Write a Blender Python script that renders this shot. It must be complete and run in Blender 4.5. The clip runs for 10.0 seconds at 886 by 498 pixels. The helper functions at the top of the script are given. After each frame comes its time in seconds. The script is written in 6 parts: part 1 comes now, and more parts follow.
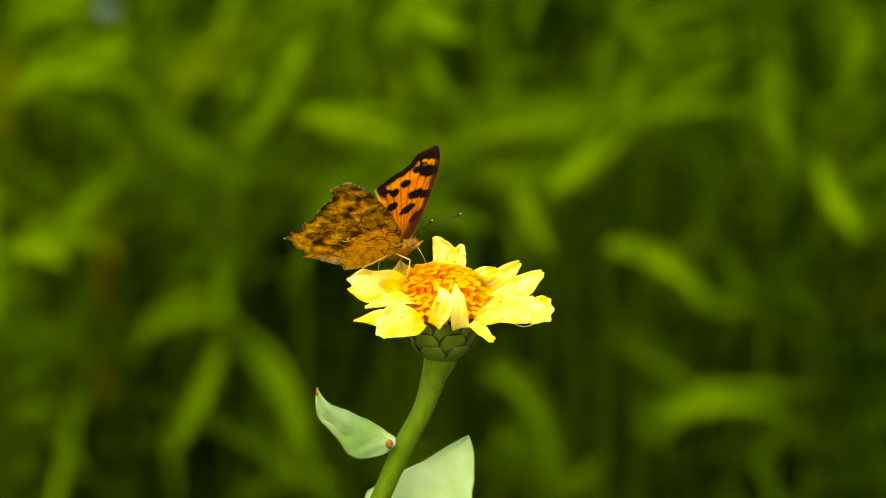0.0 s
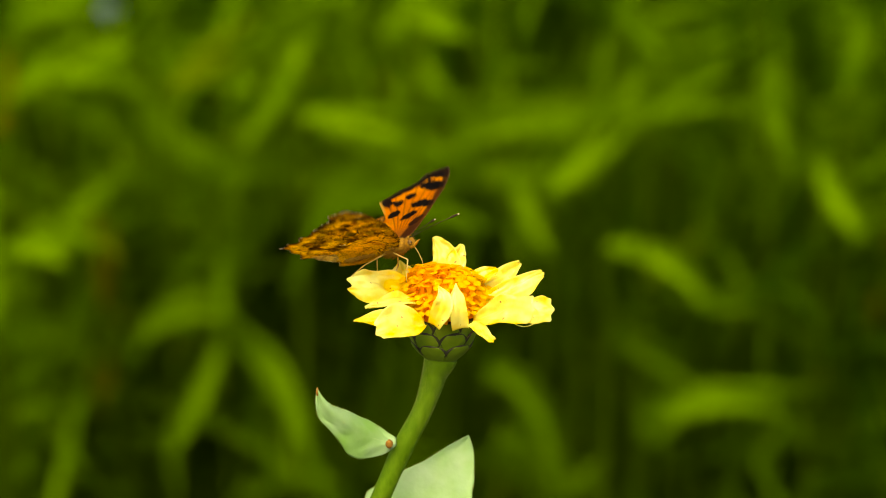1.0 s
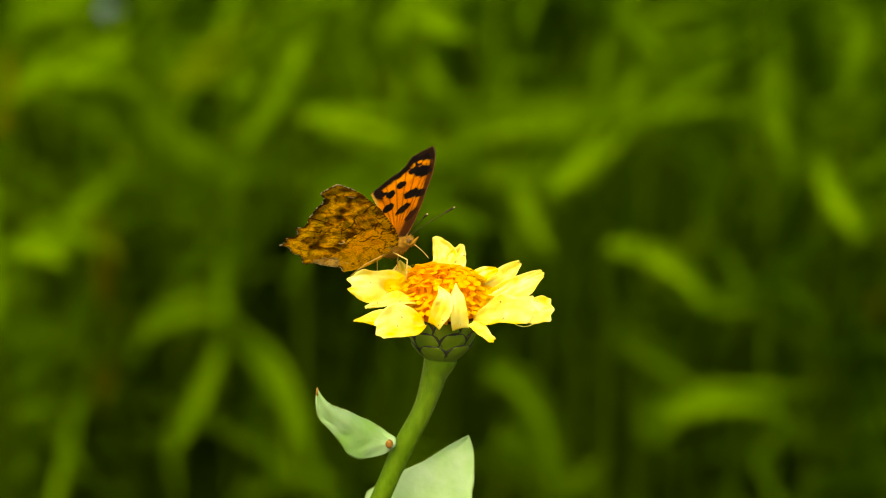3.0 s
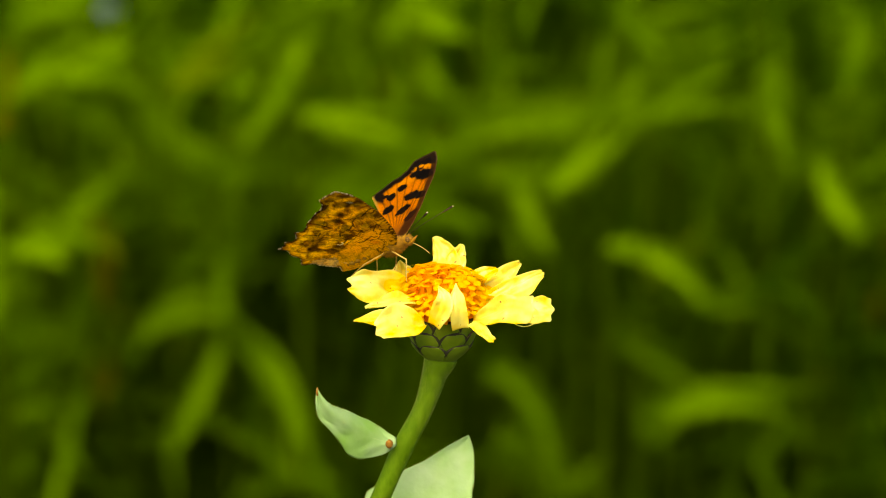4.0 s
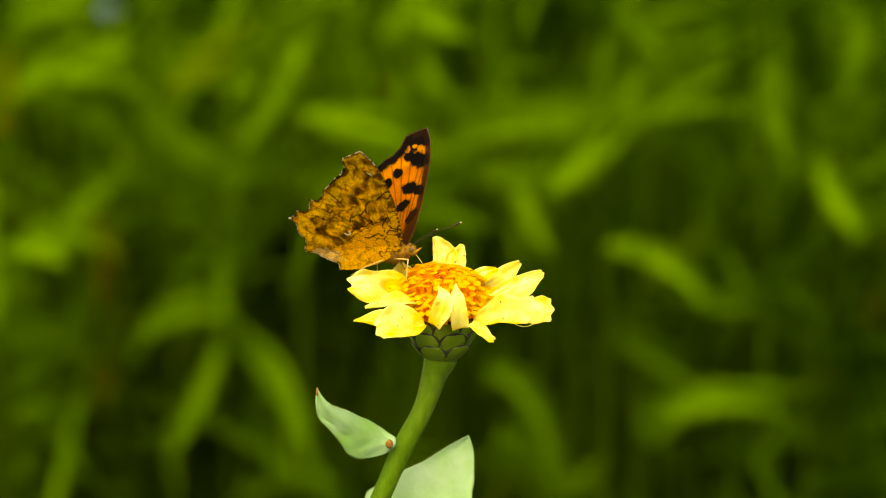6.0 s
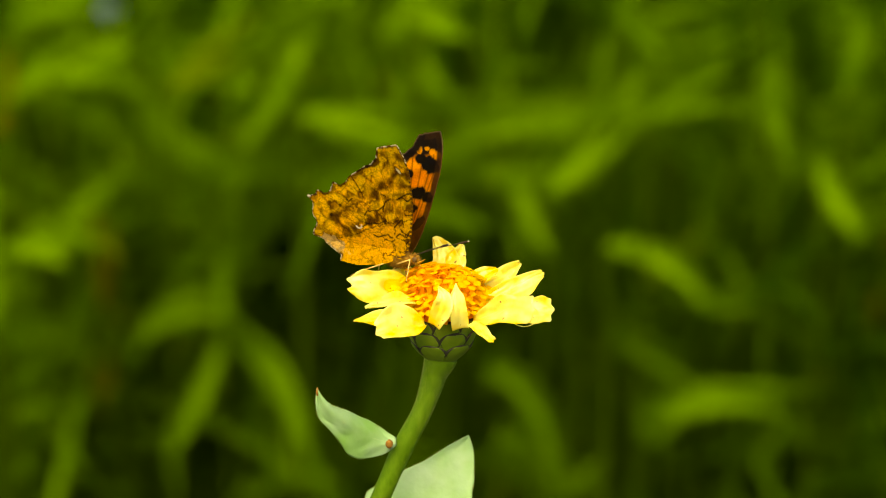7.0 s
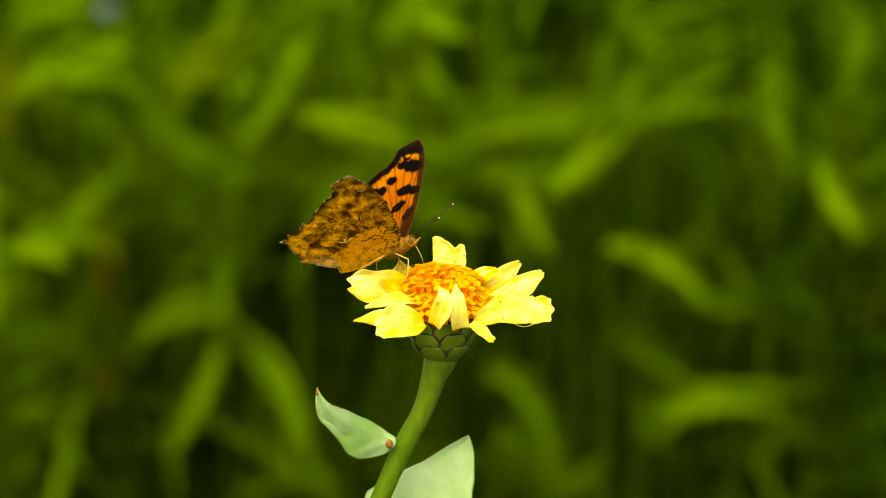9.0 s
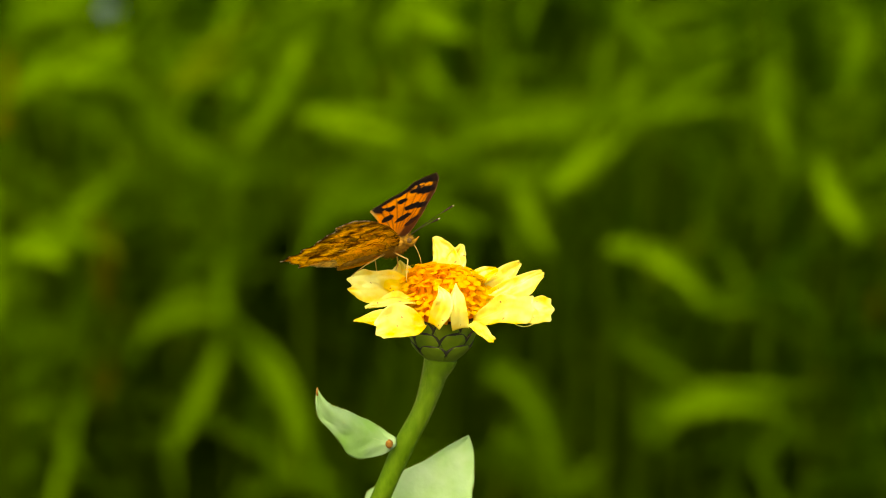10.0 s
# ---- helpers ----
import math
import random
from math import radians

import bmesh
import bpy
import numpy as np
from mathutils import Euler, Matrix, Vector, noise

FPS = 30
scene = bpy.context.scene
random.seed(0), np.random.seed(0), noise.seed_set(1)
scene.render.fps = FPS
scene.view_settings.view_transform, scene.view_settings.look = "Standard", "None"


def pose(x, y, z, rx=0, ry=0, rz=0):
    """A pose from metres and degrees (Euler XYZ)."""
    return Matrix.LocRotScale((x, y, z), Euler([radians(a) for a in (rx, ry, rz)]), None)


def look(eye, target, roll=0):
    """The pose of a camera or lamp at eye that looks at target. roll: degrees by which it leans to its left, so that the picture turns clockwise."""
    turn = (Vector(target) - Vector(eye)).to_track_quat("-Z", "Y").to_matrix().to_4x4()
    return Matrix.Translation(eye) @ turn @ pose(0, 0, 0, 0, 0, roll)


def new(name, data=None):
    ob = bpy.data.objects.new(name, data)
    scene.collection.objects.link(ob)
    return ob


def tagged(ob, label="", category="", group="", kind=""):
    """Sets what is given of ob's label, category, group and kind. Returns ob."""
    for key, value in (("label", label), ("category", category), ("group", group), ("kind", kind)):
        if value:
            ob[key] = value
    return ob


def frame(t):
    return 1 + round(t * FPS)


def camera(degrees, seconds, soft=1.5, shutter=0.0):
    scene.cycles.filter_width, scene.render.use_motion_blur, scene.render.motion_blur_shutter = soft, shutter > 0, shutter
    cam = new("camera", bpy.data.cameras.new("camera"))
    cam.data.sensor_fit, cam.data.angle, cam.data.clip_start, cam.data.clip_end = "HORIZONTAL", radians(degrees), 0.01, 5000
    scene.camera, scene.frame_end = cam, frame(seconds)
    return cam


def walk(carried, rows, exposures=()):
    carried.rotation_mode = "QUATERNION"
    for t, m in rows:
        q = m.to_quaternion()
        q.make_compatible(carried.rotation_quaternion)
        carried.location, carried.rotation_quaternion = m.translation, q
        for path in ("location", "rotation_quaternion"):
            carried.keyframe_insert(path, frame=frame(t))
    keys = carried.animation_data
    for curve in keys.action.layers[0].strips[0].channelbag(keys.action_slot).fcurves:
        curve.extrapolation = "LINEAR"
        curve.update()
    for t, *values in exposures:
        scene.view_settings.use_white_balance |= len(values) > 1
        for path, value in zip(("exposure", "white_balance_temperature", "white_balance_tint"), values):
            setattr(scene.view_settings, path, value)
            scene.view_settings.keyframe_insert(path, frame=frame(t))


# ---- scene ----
# A comma butterfly feeding on a yellow zinnia, tall grass far behind; the camera stands still on a tripod.
EYE = (0.0, -1.17259, 0.85502)
AIM = (0.0, 0.0, 0.6)
cam = camera(9.527, 10.0, soft=1.0, shutter=0.5)
cam.data.dof.use_dof = True
cam.data.dof.focus_distance = 1.195
cam.data.dof.aperture_fstop = 17.5
STILL = look(EYE, AIM)
walk(cam, [(0.0, STILL), (10.0, STILL)], exposures=((0.0, 1.37, 10500, 0), (10.0, 1.37, 10500, 0)))

# ---- light: a bright overcast sky with a soft sun high behind the camera ----
SUN_HEIGHT, SUN_TURN = radians(52), radians(195)
sky_world = bpy.data.worlds.new("overcast_sky")
scene.world = sky_world
sky_world.use_nodes = True
wn = sky_world.node_tree
sky = wn.nodes.new("ShaderNodeTexSky")
sky.sky_type, sky.sun_disc = "NISHITA", False
sky.sun_elevation, sky.sun_rotation = SUN_HEIGHT, SUN_TURN
sky.dust_density = 3.0
wn.nodes["Background"].inputs["Strength"].default_value = 0.14
wn.links.new(sky.outputs["Color"], wn.nodes["Background"].inputs["Color"])
sun_data = bpy.data.lights.new("sun", "SUN")
sun_data.energy, sun_data.angle, sun_data.color = 1.5, radians(60), (1.0, 0.94, 0.82)
sun = new("sun", sun_data)
from_sun = Vector((math.sin(SUN_TURN) * math.cos(SUN_HEIGHT), math.cos(SUN_TURN) * math.cos(SUN_HEIGHT), math.sin(SUN_HEIGHT)))
sun.matrix_basis = look(from_sun * 5, (0, 0, 0))

K = 0.12755e-3          # metres in one unit of the butterfly's plan
MM = 0.001
FLOWER = Vector((0.00051, 0.0, 0.58377))


# ---- materials ----
def surface(name, dark, light, scale=200.0, rough=0.6, bump=0.15, glow_through=0.0, spot=None, gloss=0.4, big=0.25, stretch=(1, 1, 1), span=0.35):
    """A noisy two-colour surface with fine relief; glow_through lets light shine through thin leaves; spot adds small flecks."""
    m = bpy.data.materials.new(name)
    m.use_nodes = True
    nt = m.node_tree
    n, l = nt.nodes, nt.links
    bsdf = n["Principled BSDF"]
    coord = n.new("ShaderNodeTexCoord")
    mapping = n.new("ShaderNodeMapping")
    mapping.inputs["Scale"].default_value = stretch
    l.new(coord.outputs["Object"], mapping.inputs["Vector"])
    fine, broad = n.new("ShaderNodeTexNoise"), n.new("ShaderNodeTexNoise")
    fine.inputs["Scale"].default_value, fine.inputs["Detail"].default_value = scale, 5
    broad.inputs["Scale"].default_value, broad.inputs["Detail"].default_value = scale * big, 3
    for t in (fine, broad):
        l.new(mapping.outputs["Vector"], t.inputs["Vector"])
    both = n.new("ShaderNodeMath")
    both.operation = "ADD"
    l.new(fine.outputs["Fac"], both.inputs[0])
    l.new(broad.outputs["Fac"], both.inputs[1])
    info = n.new("ShaderNodeObjectInfo")
    shift = n.new("ShaderNodeMath")
    shift.operation, shift.inputs[1].default_value, shift.inputs[2].default_value = "MULTIPLY_ADD", 0.6 * span, -0.3 * span
    l.new(info.outputs["Random"], shift.inputs[0])
    total = n.new("ShaderNodeMath")
    total.operation = "ADD"
    l.new(both.outputs[0], total.inputs[0])
    l.new(shift.outputs[0], total.inputs[1])
    ramp = n.new("ShaderNodeMapRange")
    ramp.inputs["From Min"].default_value, ramp.inputs["From Max"].default_value = 1 - span, 1 + span
    l.new(total.outputs[0], ramp.inputs["Value"])
    mix = n.new("ShaderNodeMix")
    mix.data_type = "RGBA"
    mix.inputs["A"].default_value, mix.inputs["B"].default_value = (*dark, 1), (*light, 1)
    l.new(ramp.outputs["Result"], mix.inputs["Factor"])
    colour = mix.outputs["Result"]
    if spot:
        flecks = n.new("ShaderNodeTexNoise")
        flecks.inputs["Scale"].default_value, flecks.inputs["Detail"].default_value = scale * 4.0, 1
        l.new(mapping.outputs["Vector"], flecks.inputs["Vector"])
        cut = n.new("ShaderNodeMapRange")
        cut.inputs["From Min"].default_value, cut.inputs["From Max"].default_value = spot[3], spot[3] + 0.04
        l.new(flecks.outputs["Fac"], cut.inputs["Value"])
        over = n.new("ShaderNodeMix")
        over.data_type = "RGBA"
        over.inputs["B"].default_value = (*spot[:3], 1)
        l.new(cut.outputs["Result"], over.inputs["Factor"])
        l.new(colour, over.inputs["A"])
        colour = over.outputs["Result"]
    l.new(colour, bsdf.inputs["Base Color"])
    bsdf.inputs["Roughness"].default_value = rough
    bsdf.inputs["Specular IOR Level"].default_value = gloss
    relief = n.new("ShaderNodeBump")
    relief.inputs["Strength"].default_value, relief.inputs["Distance"].default_value = bump, 0.3 / scale
    l.new(both.outputs[0], relief.inputs["Height"])
    l.new(relief.outputs["Normal"], bsdf.inputs["Normal"])
    if glow_through:
        shine(m, colour, glow_through)
    return m


def shine(m, colour, amount, gamma=1.0):
    """Let part of the light pass through a thin sheet of this material."""
    nt = m.node_tree
    through_light, blend = nt.nodes.new("ShaderNodeBsdfTranslucent"), nt.nodes.new("ShaderNodeMixShader")
    lighter = nt.nodes.new("ShaderNodeGamma")
    lighter.inputs["Gamma"].default_value = gamma
    nt.links.new(colour, lighter.inputs["Color"])
    nt.links.new(lighter.outputs["Color"], through_light.inputs["Color"])
    blend.inputs["Fac"].default_value = amount
    nt.links.new(nt.nodes["Principled BSDF"].outputs["BSDF"], blend.inputs[1])
    nt.links.new(through_light.outputs["BSDF"], blend.inputs[2])
    nt.links.new(blend.outputs["Shader"], nt.nodes["Material Output"].inputs["Surface"])


def scales_material(name, gamma, amount):
    """Butterfly wing: the pattern laid on the mesh by wing_sheet, with the grain of the tiny scales."""
    m = bpy.data.materials.new(name)
    m.use_nodes = True
    n, l = m.node_tree.nodes, m.node_tree.links
    bsdf = n["Principled BSDF"]
    pattern = n.new("ShaderNodeAttribute")
    pattern.attribute_name = "pattern"
    coord, grain = n.new("ShaderNodeTexCoord"), n.new("ShaderNodeTexNoise")
    l.new(coord.outputs["Object"], grain.inputs["Vector"])
    grain.inputs["Scale"].default_value, grain.inputs["Detail"].default_value = 2200, 4
    tone = n.new("ShaderNodeMapRange")
    tone.inputs["From Min"].default_value, tone.inputs["From Max"].default_value = 0.3, 0.7
    tone.inputs["To Min"].default_value, tone.inputs["To Max"].default_value = 0.72, 1.2
    l.new(grain.outputs["Fac"], tone.inputs["Value"])
    times_tone = n.new("ShaderNodeMix")
    times_tone.data_type, times_tone.blend_type = "RGBA", "MULTIPLY"
    times_tone.inputs["Factor"].default_value = 1.0
    l.new(pattern.outputs["Color"], times_tone.inputs["A"])
    l.new(tone.outputs["Result"], times_tone.inputs["B"])
    l.new(times_tone.outputs["Result"], bsdf.inputs["Base Color"])
    bsdf.inputs["Roughness"].default_value = 0.62
    bsdf.inputs["Specular IOR Level"].default_value = 0.12
    relief = n.new("ShaderNodeBump")
    relief.inputs["Strength"].default_value, relief.inputs["Distance"].default_value = 0.25, 0.0001
    l.new(grain.outputs["Fac"], relief.inputs["Height"])
    l.new(relief.outputs["Normal"], bsdf.inputs["Normal"])
    shine(m, times_tone.outputs["Result"], amount, gamma)
    return m


PETAL = surface("petal_yellow", (0.86, 0.66, 0.0006), (0.93, 0.89, 0.26), 240, 0.33, 0.45, 0.45, (0.34, 0.17, 0.01, 0.72), 0.9, 0.4, (1, 1, 1), 0.17)
PETAL.node_tree.nodes["Principled BSDF"].inputs["Coat Weight"].default_value = 0.5
PETAL.node_tree.nodes["Principled BSDF"].inputs["Coat Roughness"].default_value = 0.3
FLORET = surface("floret_orange", (0.97, 0.50, 0.006), (0.99, 0.66, 0.03), 500, 0.7, 0.3, 0.62, None, 0.1)
TUBE = surface("floret_tube", (0.98, 0.55, 0.008), (0.99, 0.66, 0.02), 260, 0.7, 0.3, 0.62, (0.55, 0.20, 0.004, 0.66), 0.1)
BRACT = surface("bract_green", (0.09, 0.165, 0.006), (0.155, 0.24, 0.02), 300, 0.55, 0.3, 0.15)
BRACT_RIM = surface("bract_rim", (0.006, 0.006, 0.004), (0.02, 0.018, 0.01), 900, 0.7, 0.3)
STEM_SKIN = surface("stem_green", (0.046, 0.108, 0.003), (0.105, 0.190, 0.012), 700, 0.75, 0.5, 0.0, None, 0.1, 0.2, (1, 1, 0.5))
HAIR = surface("stem_hair", (0.26, 0.34, 0.06), (0.40, 0.48, 0.14), 900, 0.6, 0.0, 0.3)
LEAF = surface("leaf_pale_green", (0.17, 0.40, 0.03), (0.36, 0.53, 0.32), 95, 0.42, 0.35, 0.3, None, 0.5, 0.6)
LEAF_VEIN = surface("leaf_vein", (0.30, 0.48, 0.18), (0.38, 0.55, 0.28), 300, 0.5, 0.2, 0.2)
LEAF_SCAR = surface("leaf_brown_scar", (0.15, 0.06, 0.006), (0.28, 0.13, 0.015), 900, 0.8, 0.5)
ANTHER = surface("anther_brown", (0.35, 0.12, 0.004), (0.55, 0.20, 0.006), 900, 0.7, 0.2)
WING = [scales_material("wing_upper_scales", 0.4, 0.76), scales_material("wing_under_scales", 0.75, 0.6)]
BODY = surface("body_fur", (0.17, 0.078, 0.004), (0.36, 0.175, 0.010), 900, 0.85, 0.6)
FUR_GOLD = surface("golden_fur", (0.48, 0.27, 0.010), (0.72, 0.45, 0.03), 900, 0.8, 0.3, 0.3)
LEG = surface("leg_tan", (0.42, 0.26, 0.05), (0.62, 0.42, 0.12), 900, 0.6, 0.3)
ANTENNA = surface("antenna_dark", (0.015, 0.010, 0.006), (0.05, 0.035, 0.02), 2500, 0.8, 0.2, 0.0, None, 0.1)
ANTENNA_TIP = surface("antenna_tip", (0.35, 0.28, 0.18), (0.5, 0.42, 0.3), 2500, 0.6, 0.2)
EYE_DARK = surface("compound_eye", (0.06, 0.03, 0.008), (0.14, 0.07, 0.015), 1500, 0.5, 0.2)
# dark and bright copies of one grass paint shade and light into colour
GRASS = [surface("grass_shaded", (0.0085, 0.026, 0.0012), (0.022, 0.054, 0.0024), 70, 0.75, 0.2, 0.3, None, 0.0, 0.3, (1, 1, 1), 0.2),
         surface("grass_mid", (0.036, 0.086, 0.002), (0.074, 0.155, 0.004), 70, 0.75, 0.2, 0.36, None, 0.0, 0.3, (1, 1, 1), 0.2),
         surface("grass_lit", (0.058, 0.132, 0.002), (0.114, 0.226, 0.005), 70, 0.75, 0.2, 0.36, None, 0.0, 0.3, (1, 1, 1), 0.2),
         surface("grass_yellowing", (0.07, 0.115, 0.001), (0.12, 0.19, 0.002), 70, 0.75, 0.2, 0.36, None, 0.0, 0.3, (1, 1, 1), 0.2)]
DRY = surface("grass_dry", (0.070, 0.064, 0.003), (0.105, 0.088, 0.005), 80, 0.8, 0.3, 0.2, None, 0.0)
CULM = surface("grass_culm", (0.02, 0.045, 0.002), (0.04, 0.075, 0.003), 80, 0.8, 0.2, 0.0, None, 0.0)
SOIL = surface("soil", (0.012, 0.009, 0.004), (0.035, 0.026, 0.012), 25, 0.95, 0.6, 0.0, None, 0.0)
PALE_BLUE = surface("pale_blue_petal", (0.11, 0.17, 0.25), (0.17, 0.24, 0.33), 200, 0.5, 0.2, 0.3)


# ---- mesh helpers ----
def mesh_object(name, verts, faces, materials, slots=None, smooth=True):
    me = bpy.data.meshes.new(name)
    me.from_pydata([tuple(v) for v in verts], [], faces)
    for m in materials if isinstance(materials, (list, tuple)) else [materials]:
        me.materials.append(m)
    if slots is not None:
        me.polygons.foreach_set("material_index", slots)
    if smooth:
        me.polygons.foreach_set("use_smooth", [True] * len(me.polygons))
    me.update()
    return new(name, me)


def part(name, built, parent, label=""):
    built.name = name
    built.parent = parent
    if label:
        tagged(built, label)
    return built


def sheet(name, rows, thick, materials, slot_of=None):
    """A closed thin sheet over a grid of points (rows x columns), thick metres through."""
    g = np.array(rows, float)
    a, b = g.shape[:2]
    du, dv = np.gradient(g, axis=0), np.gradient(g, axis=1)
    nrm = np.cross(du, dv)
    nrm /= np.linalg.norm(nrm, axis=2, keepdims=True) + 1e-12
    top, low = (g + nrm * thick / 2).reshape(-1, 3), (g - nrm * thick / 2).reshape(-1, 3)
    faces, slots, off = [], [], a * b
    for i in range(a - 1):
        for j in range(b - 1):
            q = (i * b + j, (i + 1) * b + j, (i + 1) * b + j + 1, i * b + j + 1)
            s = slot_of(i / (a - 1), (j + 0.5) / (b - 1)) if slot_of else 0
            faces += [q, tuple(off + k for k in reversed(q))]
            slots += [s, s]
    ring = [(i, 0) for i in range(a)] + [(a - 1, j) for j in range(1, b)] + [(i, b - 1) for i in range(a - 2, -1, -1)] + [(0, j) for j in range(b - 2, 0, -1)]
    for (i, j), (k, m) in zip(ring, ring[1:] + ring[:1]):
        p, q = i * b + j, k * b + m
        faces.append((q, p, off + p, off + q))
        slots.append(slot_of(i / (a - 1), min(max((j) / (b - 1), 0.01), 0.99)) if slot_of else 0)
    return mesh_object(name, np.concatenate([top, low]), faces, materials, slots)


def spline(points, count):
    """count points along a Catmull-Rom curve through the given ones."""
    p = np.array(points, float)
    p = np.vstack([2 * p[0] - p[1], p, 2 * p[-1] - p[-2]])
    out = []
    for t in np.linspace(0, len(p) - 3 - 1e-9, count):
        i, f = int(t), t - int(t)
        a, b, c, d = p[i:i + 4]
        out.append(0.5 * (2 * b + (c - a) * f + (2 * a - 5 * b + 4 * c - d) * f * f + (3 * b - a - 3 * c + d) * f ** 3))
    return np.array(out)


def tube(name, path, radii, material, sides=10, squash=1.0):
    """A round rod along a path, its radius changing on the way, with closed ends."""
    path = np.array(path, float)
    verts, faces = [], []
    tangent = np.gradient(path, axis=0)
    side = None
    for k, (p, r) in enumerate(zip(path, radii)):
        t = Vector(tangent[k]).normalized()
        if side is None:
            side = t.orthogonal().normalized()
        side = (side - t * side.dot(t)).normalized()
        up = t.cross(side)
        for j in range(sides):
            a = 2 * math.pi * j / sides
            verts.append(Vector(p) + (side * math.cos(a) + up * math.sin(a) * squash) * r)
    for k in range(len(path) - 1):
        for j in range(sides):
            a, b = k * sides + j, k * sides + (j + 1) % sides
            faces.append((a, b, b + sides, a + sides))
    faces.append(tuple(range(sides - 1, -1, -1)))
    faces.append(tuple(range(len(verts) - sides, len(verts))))
    return mesh_object(name, verts, faces, material)


def blob(name, centre, radii, material, seed=0, rough=0.06, rings=14, sides=18, freq=0.35):
    """An uneven rounded body."""
    verts, faces = [], []
    c, r = Vector(centre), Vector(radii)
    for i in range(rings + 1):
        th = math.pi * i / rings
        for j in range(sides):
            ph = 2 * math.pi * j / sides
            d = Vector((math.cos(th), math.sin(th) * math.cos(ph), math.sin(th) * math.sin(ph)))
            k = 1 + rough * noise.noise(d / freq + Vector((seed * 7.3, 0, 0)))
            verts.append(c + Vector((d.x * r.x, d.y * r.y, d.z * r.z)) * k)
    for i in range(rings):
        for j in range(sides):
            a, b = i * sides + j, i * sides + (j + 1) % sides
            faces.append((a, a + sides, b + sides, b))
    return mesh_object(name, verts, faces, material)


# ---- ground and the grass behind ----
def ground():
    xs = np.concatenate([np.linspace(-150, -4, 12), np.linspace(-3.6, 3.6, 37), np.linspace(4, 150, 12)])
    ys = np.concatenate([np.linspace(-150, -4, 12), np.linspace(-3.6, 6, 49), np.linspace(7, 150, 12)])
    verts = [(x, y, 0.02 * noise.noise(Vector((x * 1.7, y * 1.7, 0))) if abs(x) < 4 and -4 < y < 6.5 else 0.0) for y in ys for x in xs]
    w = len(xs)
    faces = [(j * w + i, j * w + i + 1, (j + 1) * w + i + 1, (j + 1) * w + i) for j in range(len(ys) - 1) for i in range(w - 1)]
    tagged(mesh_object("ground", verts, faces, SOIL), "dark bare soil under the tall grass", "ground", kind="structure")


def blade_rows(root, bend, tip, width, seg=10, turn=0.0):
    """Left, middle and right edge points of one grass blade, folded a little along its midrib."""
    a, b, c = Vector(root), Vector(bend), Vector(tip)
    rows = []
    for k in range(seg + 1):
        t = k / seg
        p = a * (1 - t) ** 2 + b * 2 * t * (1 - t) + c * t * t
        d = ((b - a) * (1 - t) + (c - b) * t).normalized()
        side = d.cross(Vector((math.sin(turn), -math.cos(turn), 0.7))).normalized()
        w = width * 0.5 * (0.55 + 0.45 * min(1, t * 4)) * (1 - max(0, (t - 0.55) / 0.45) ** 1.6 * 0.93)
        fold = side.cross(d) * (-0.22 * w)
        rows.append([p - side * w, p + fold, p + side * w])
    return rows


# dark gaps in the grass, fitted to the camera's view: across, up, radius at 1.63 m
VIEW_GAPS = [(-0.125, 0.322, 0.018), (-0.134, 0.373, 0.012), (-0.205, 0.305, 0.018), (-0.168, 0.308, 0.015), (0.059, 0.360, 0.021), (0.053, 0.342, 0.015), (0.044, 0.297, 0.012), (0.002, 0.342, 0.014), (0.114, 0.265, 0.018), (0.120, 0.289, 0.015), (0.208, 0.305, 0.011), (0.191, 0.268, 0.012), (-0.132, 0.274, 0.015), (-0.213, 0.222, 0.014), (-0.069, 0.183, 0.018), (-0.073, 0.208, 0.012), (-0.124, 0.120, 0.015), (-0.180, 0.117, 0.015), (-0.166, 0.221, 0.015), (0.082, 0.136, 0.015), (0.155, 0.183, 0.014), (0.097, 0.164, 0.015), (0.212, 0.227, 0.012), (0.020, 0.155, 0.012), (0.146, 0.126, 0.009), (0.081, 0.227, 0.011), (0.066, 0.180, 0.015), (-0.233, 0.261, 0.012), (-0.192, 0.152, 0.012), (0.024, 0.368, 0.015), (0.136, 0.354, 0.012)]


def in_view_gap(root, bend, tip):
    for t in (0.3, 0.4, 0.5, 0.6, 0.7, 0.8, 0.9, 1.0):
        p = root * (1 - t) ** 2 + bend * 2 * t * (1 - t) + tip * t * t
        # carried along the camera's sight line to the plane 1.63 m back
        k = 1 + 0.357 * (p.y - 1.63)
        if any((p.x / k - x) ** 2 + (0.855 + (p.z - 0.855) / k - z) ** 2 < r * r for x, z, r in VIEW_GAPS):
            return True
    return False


plant_count = [0]


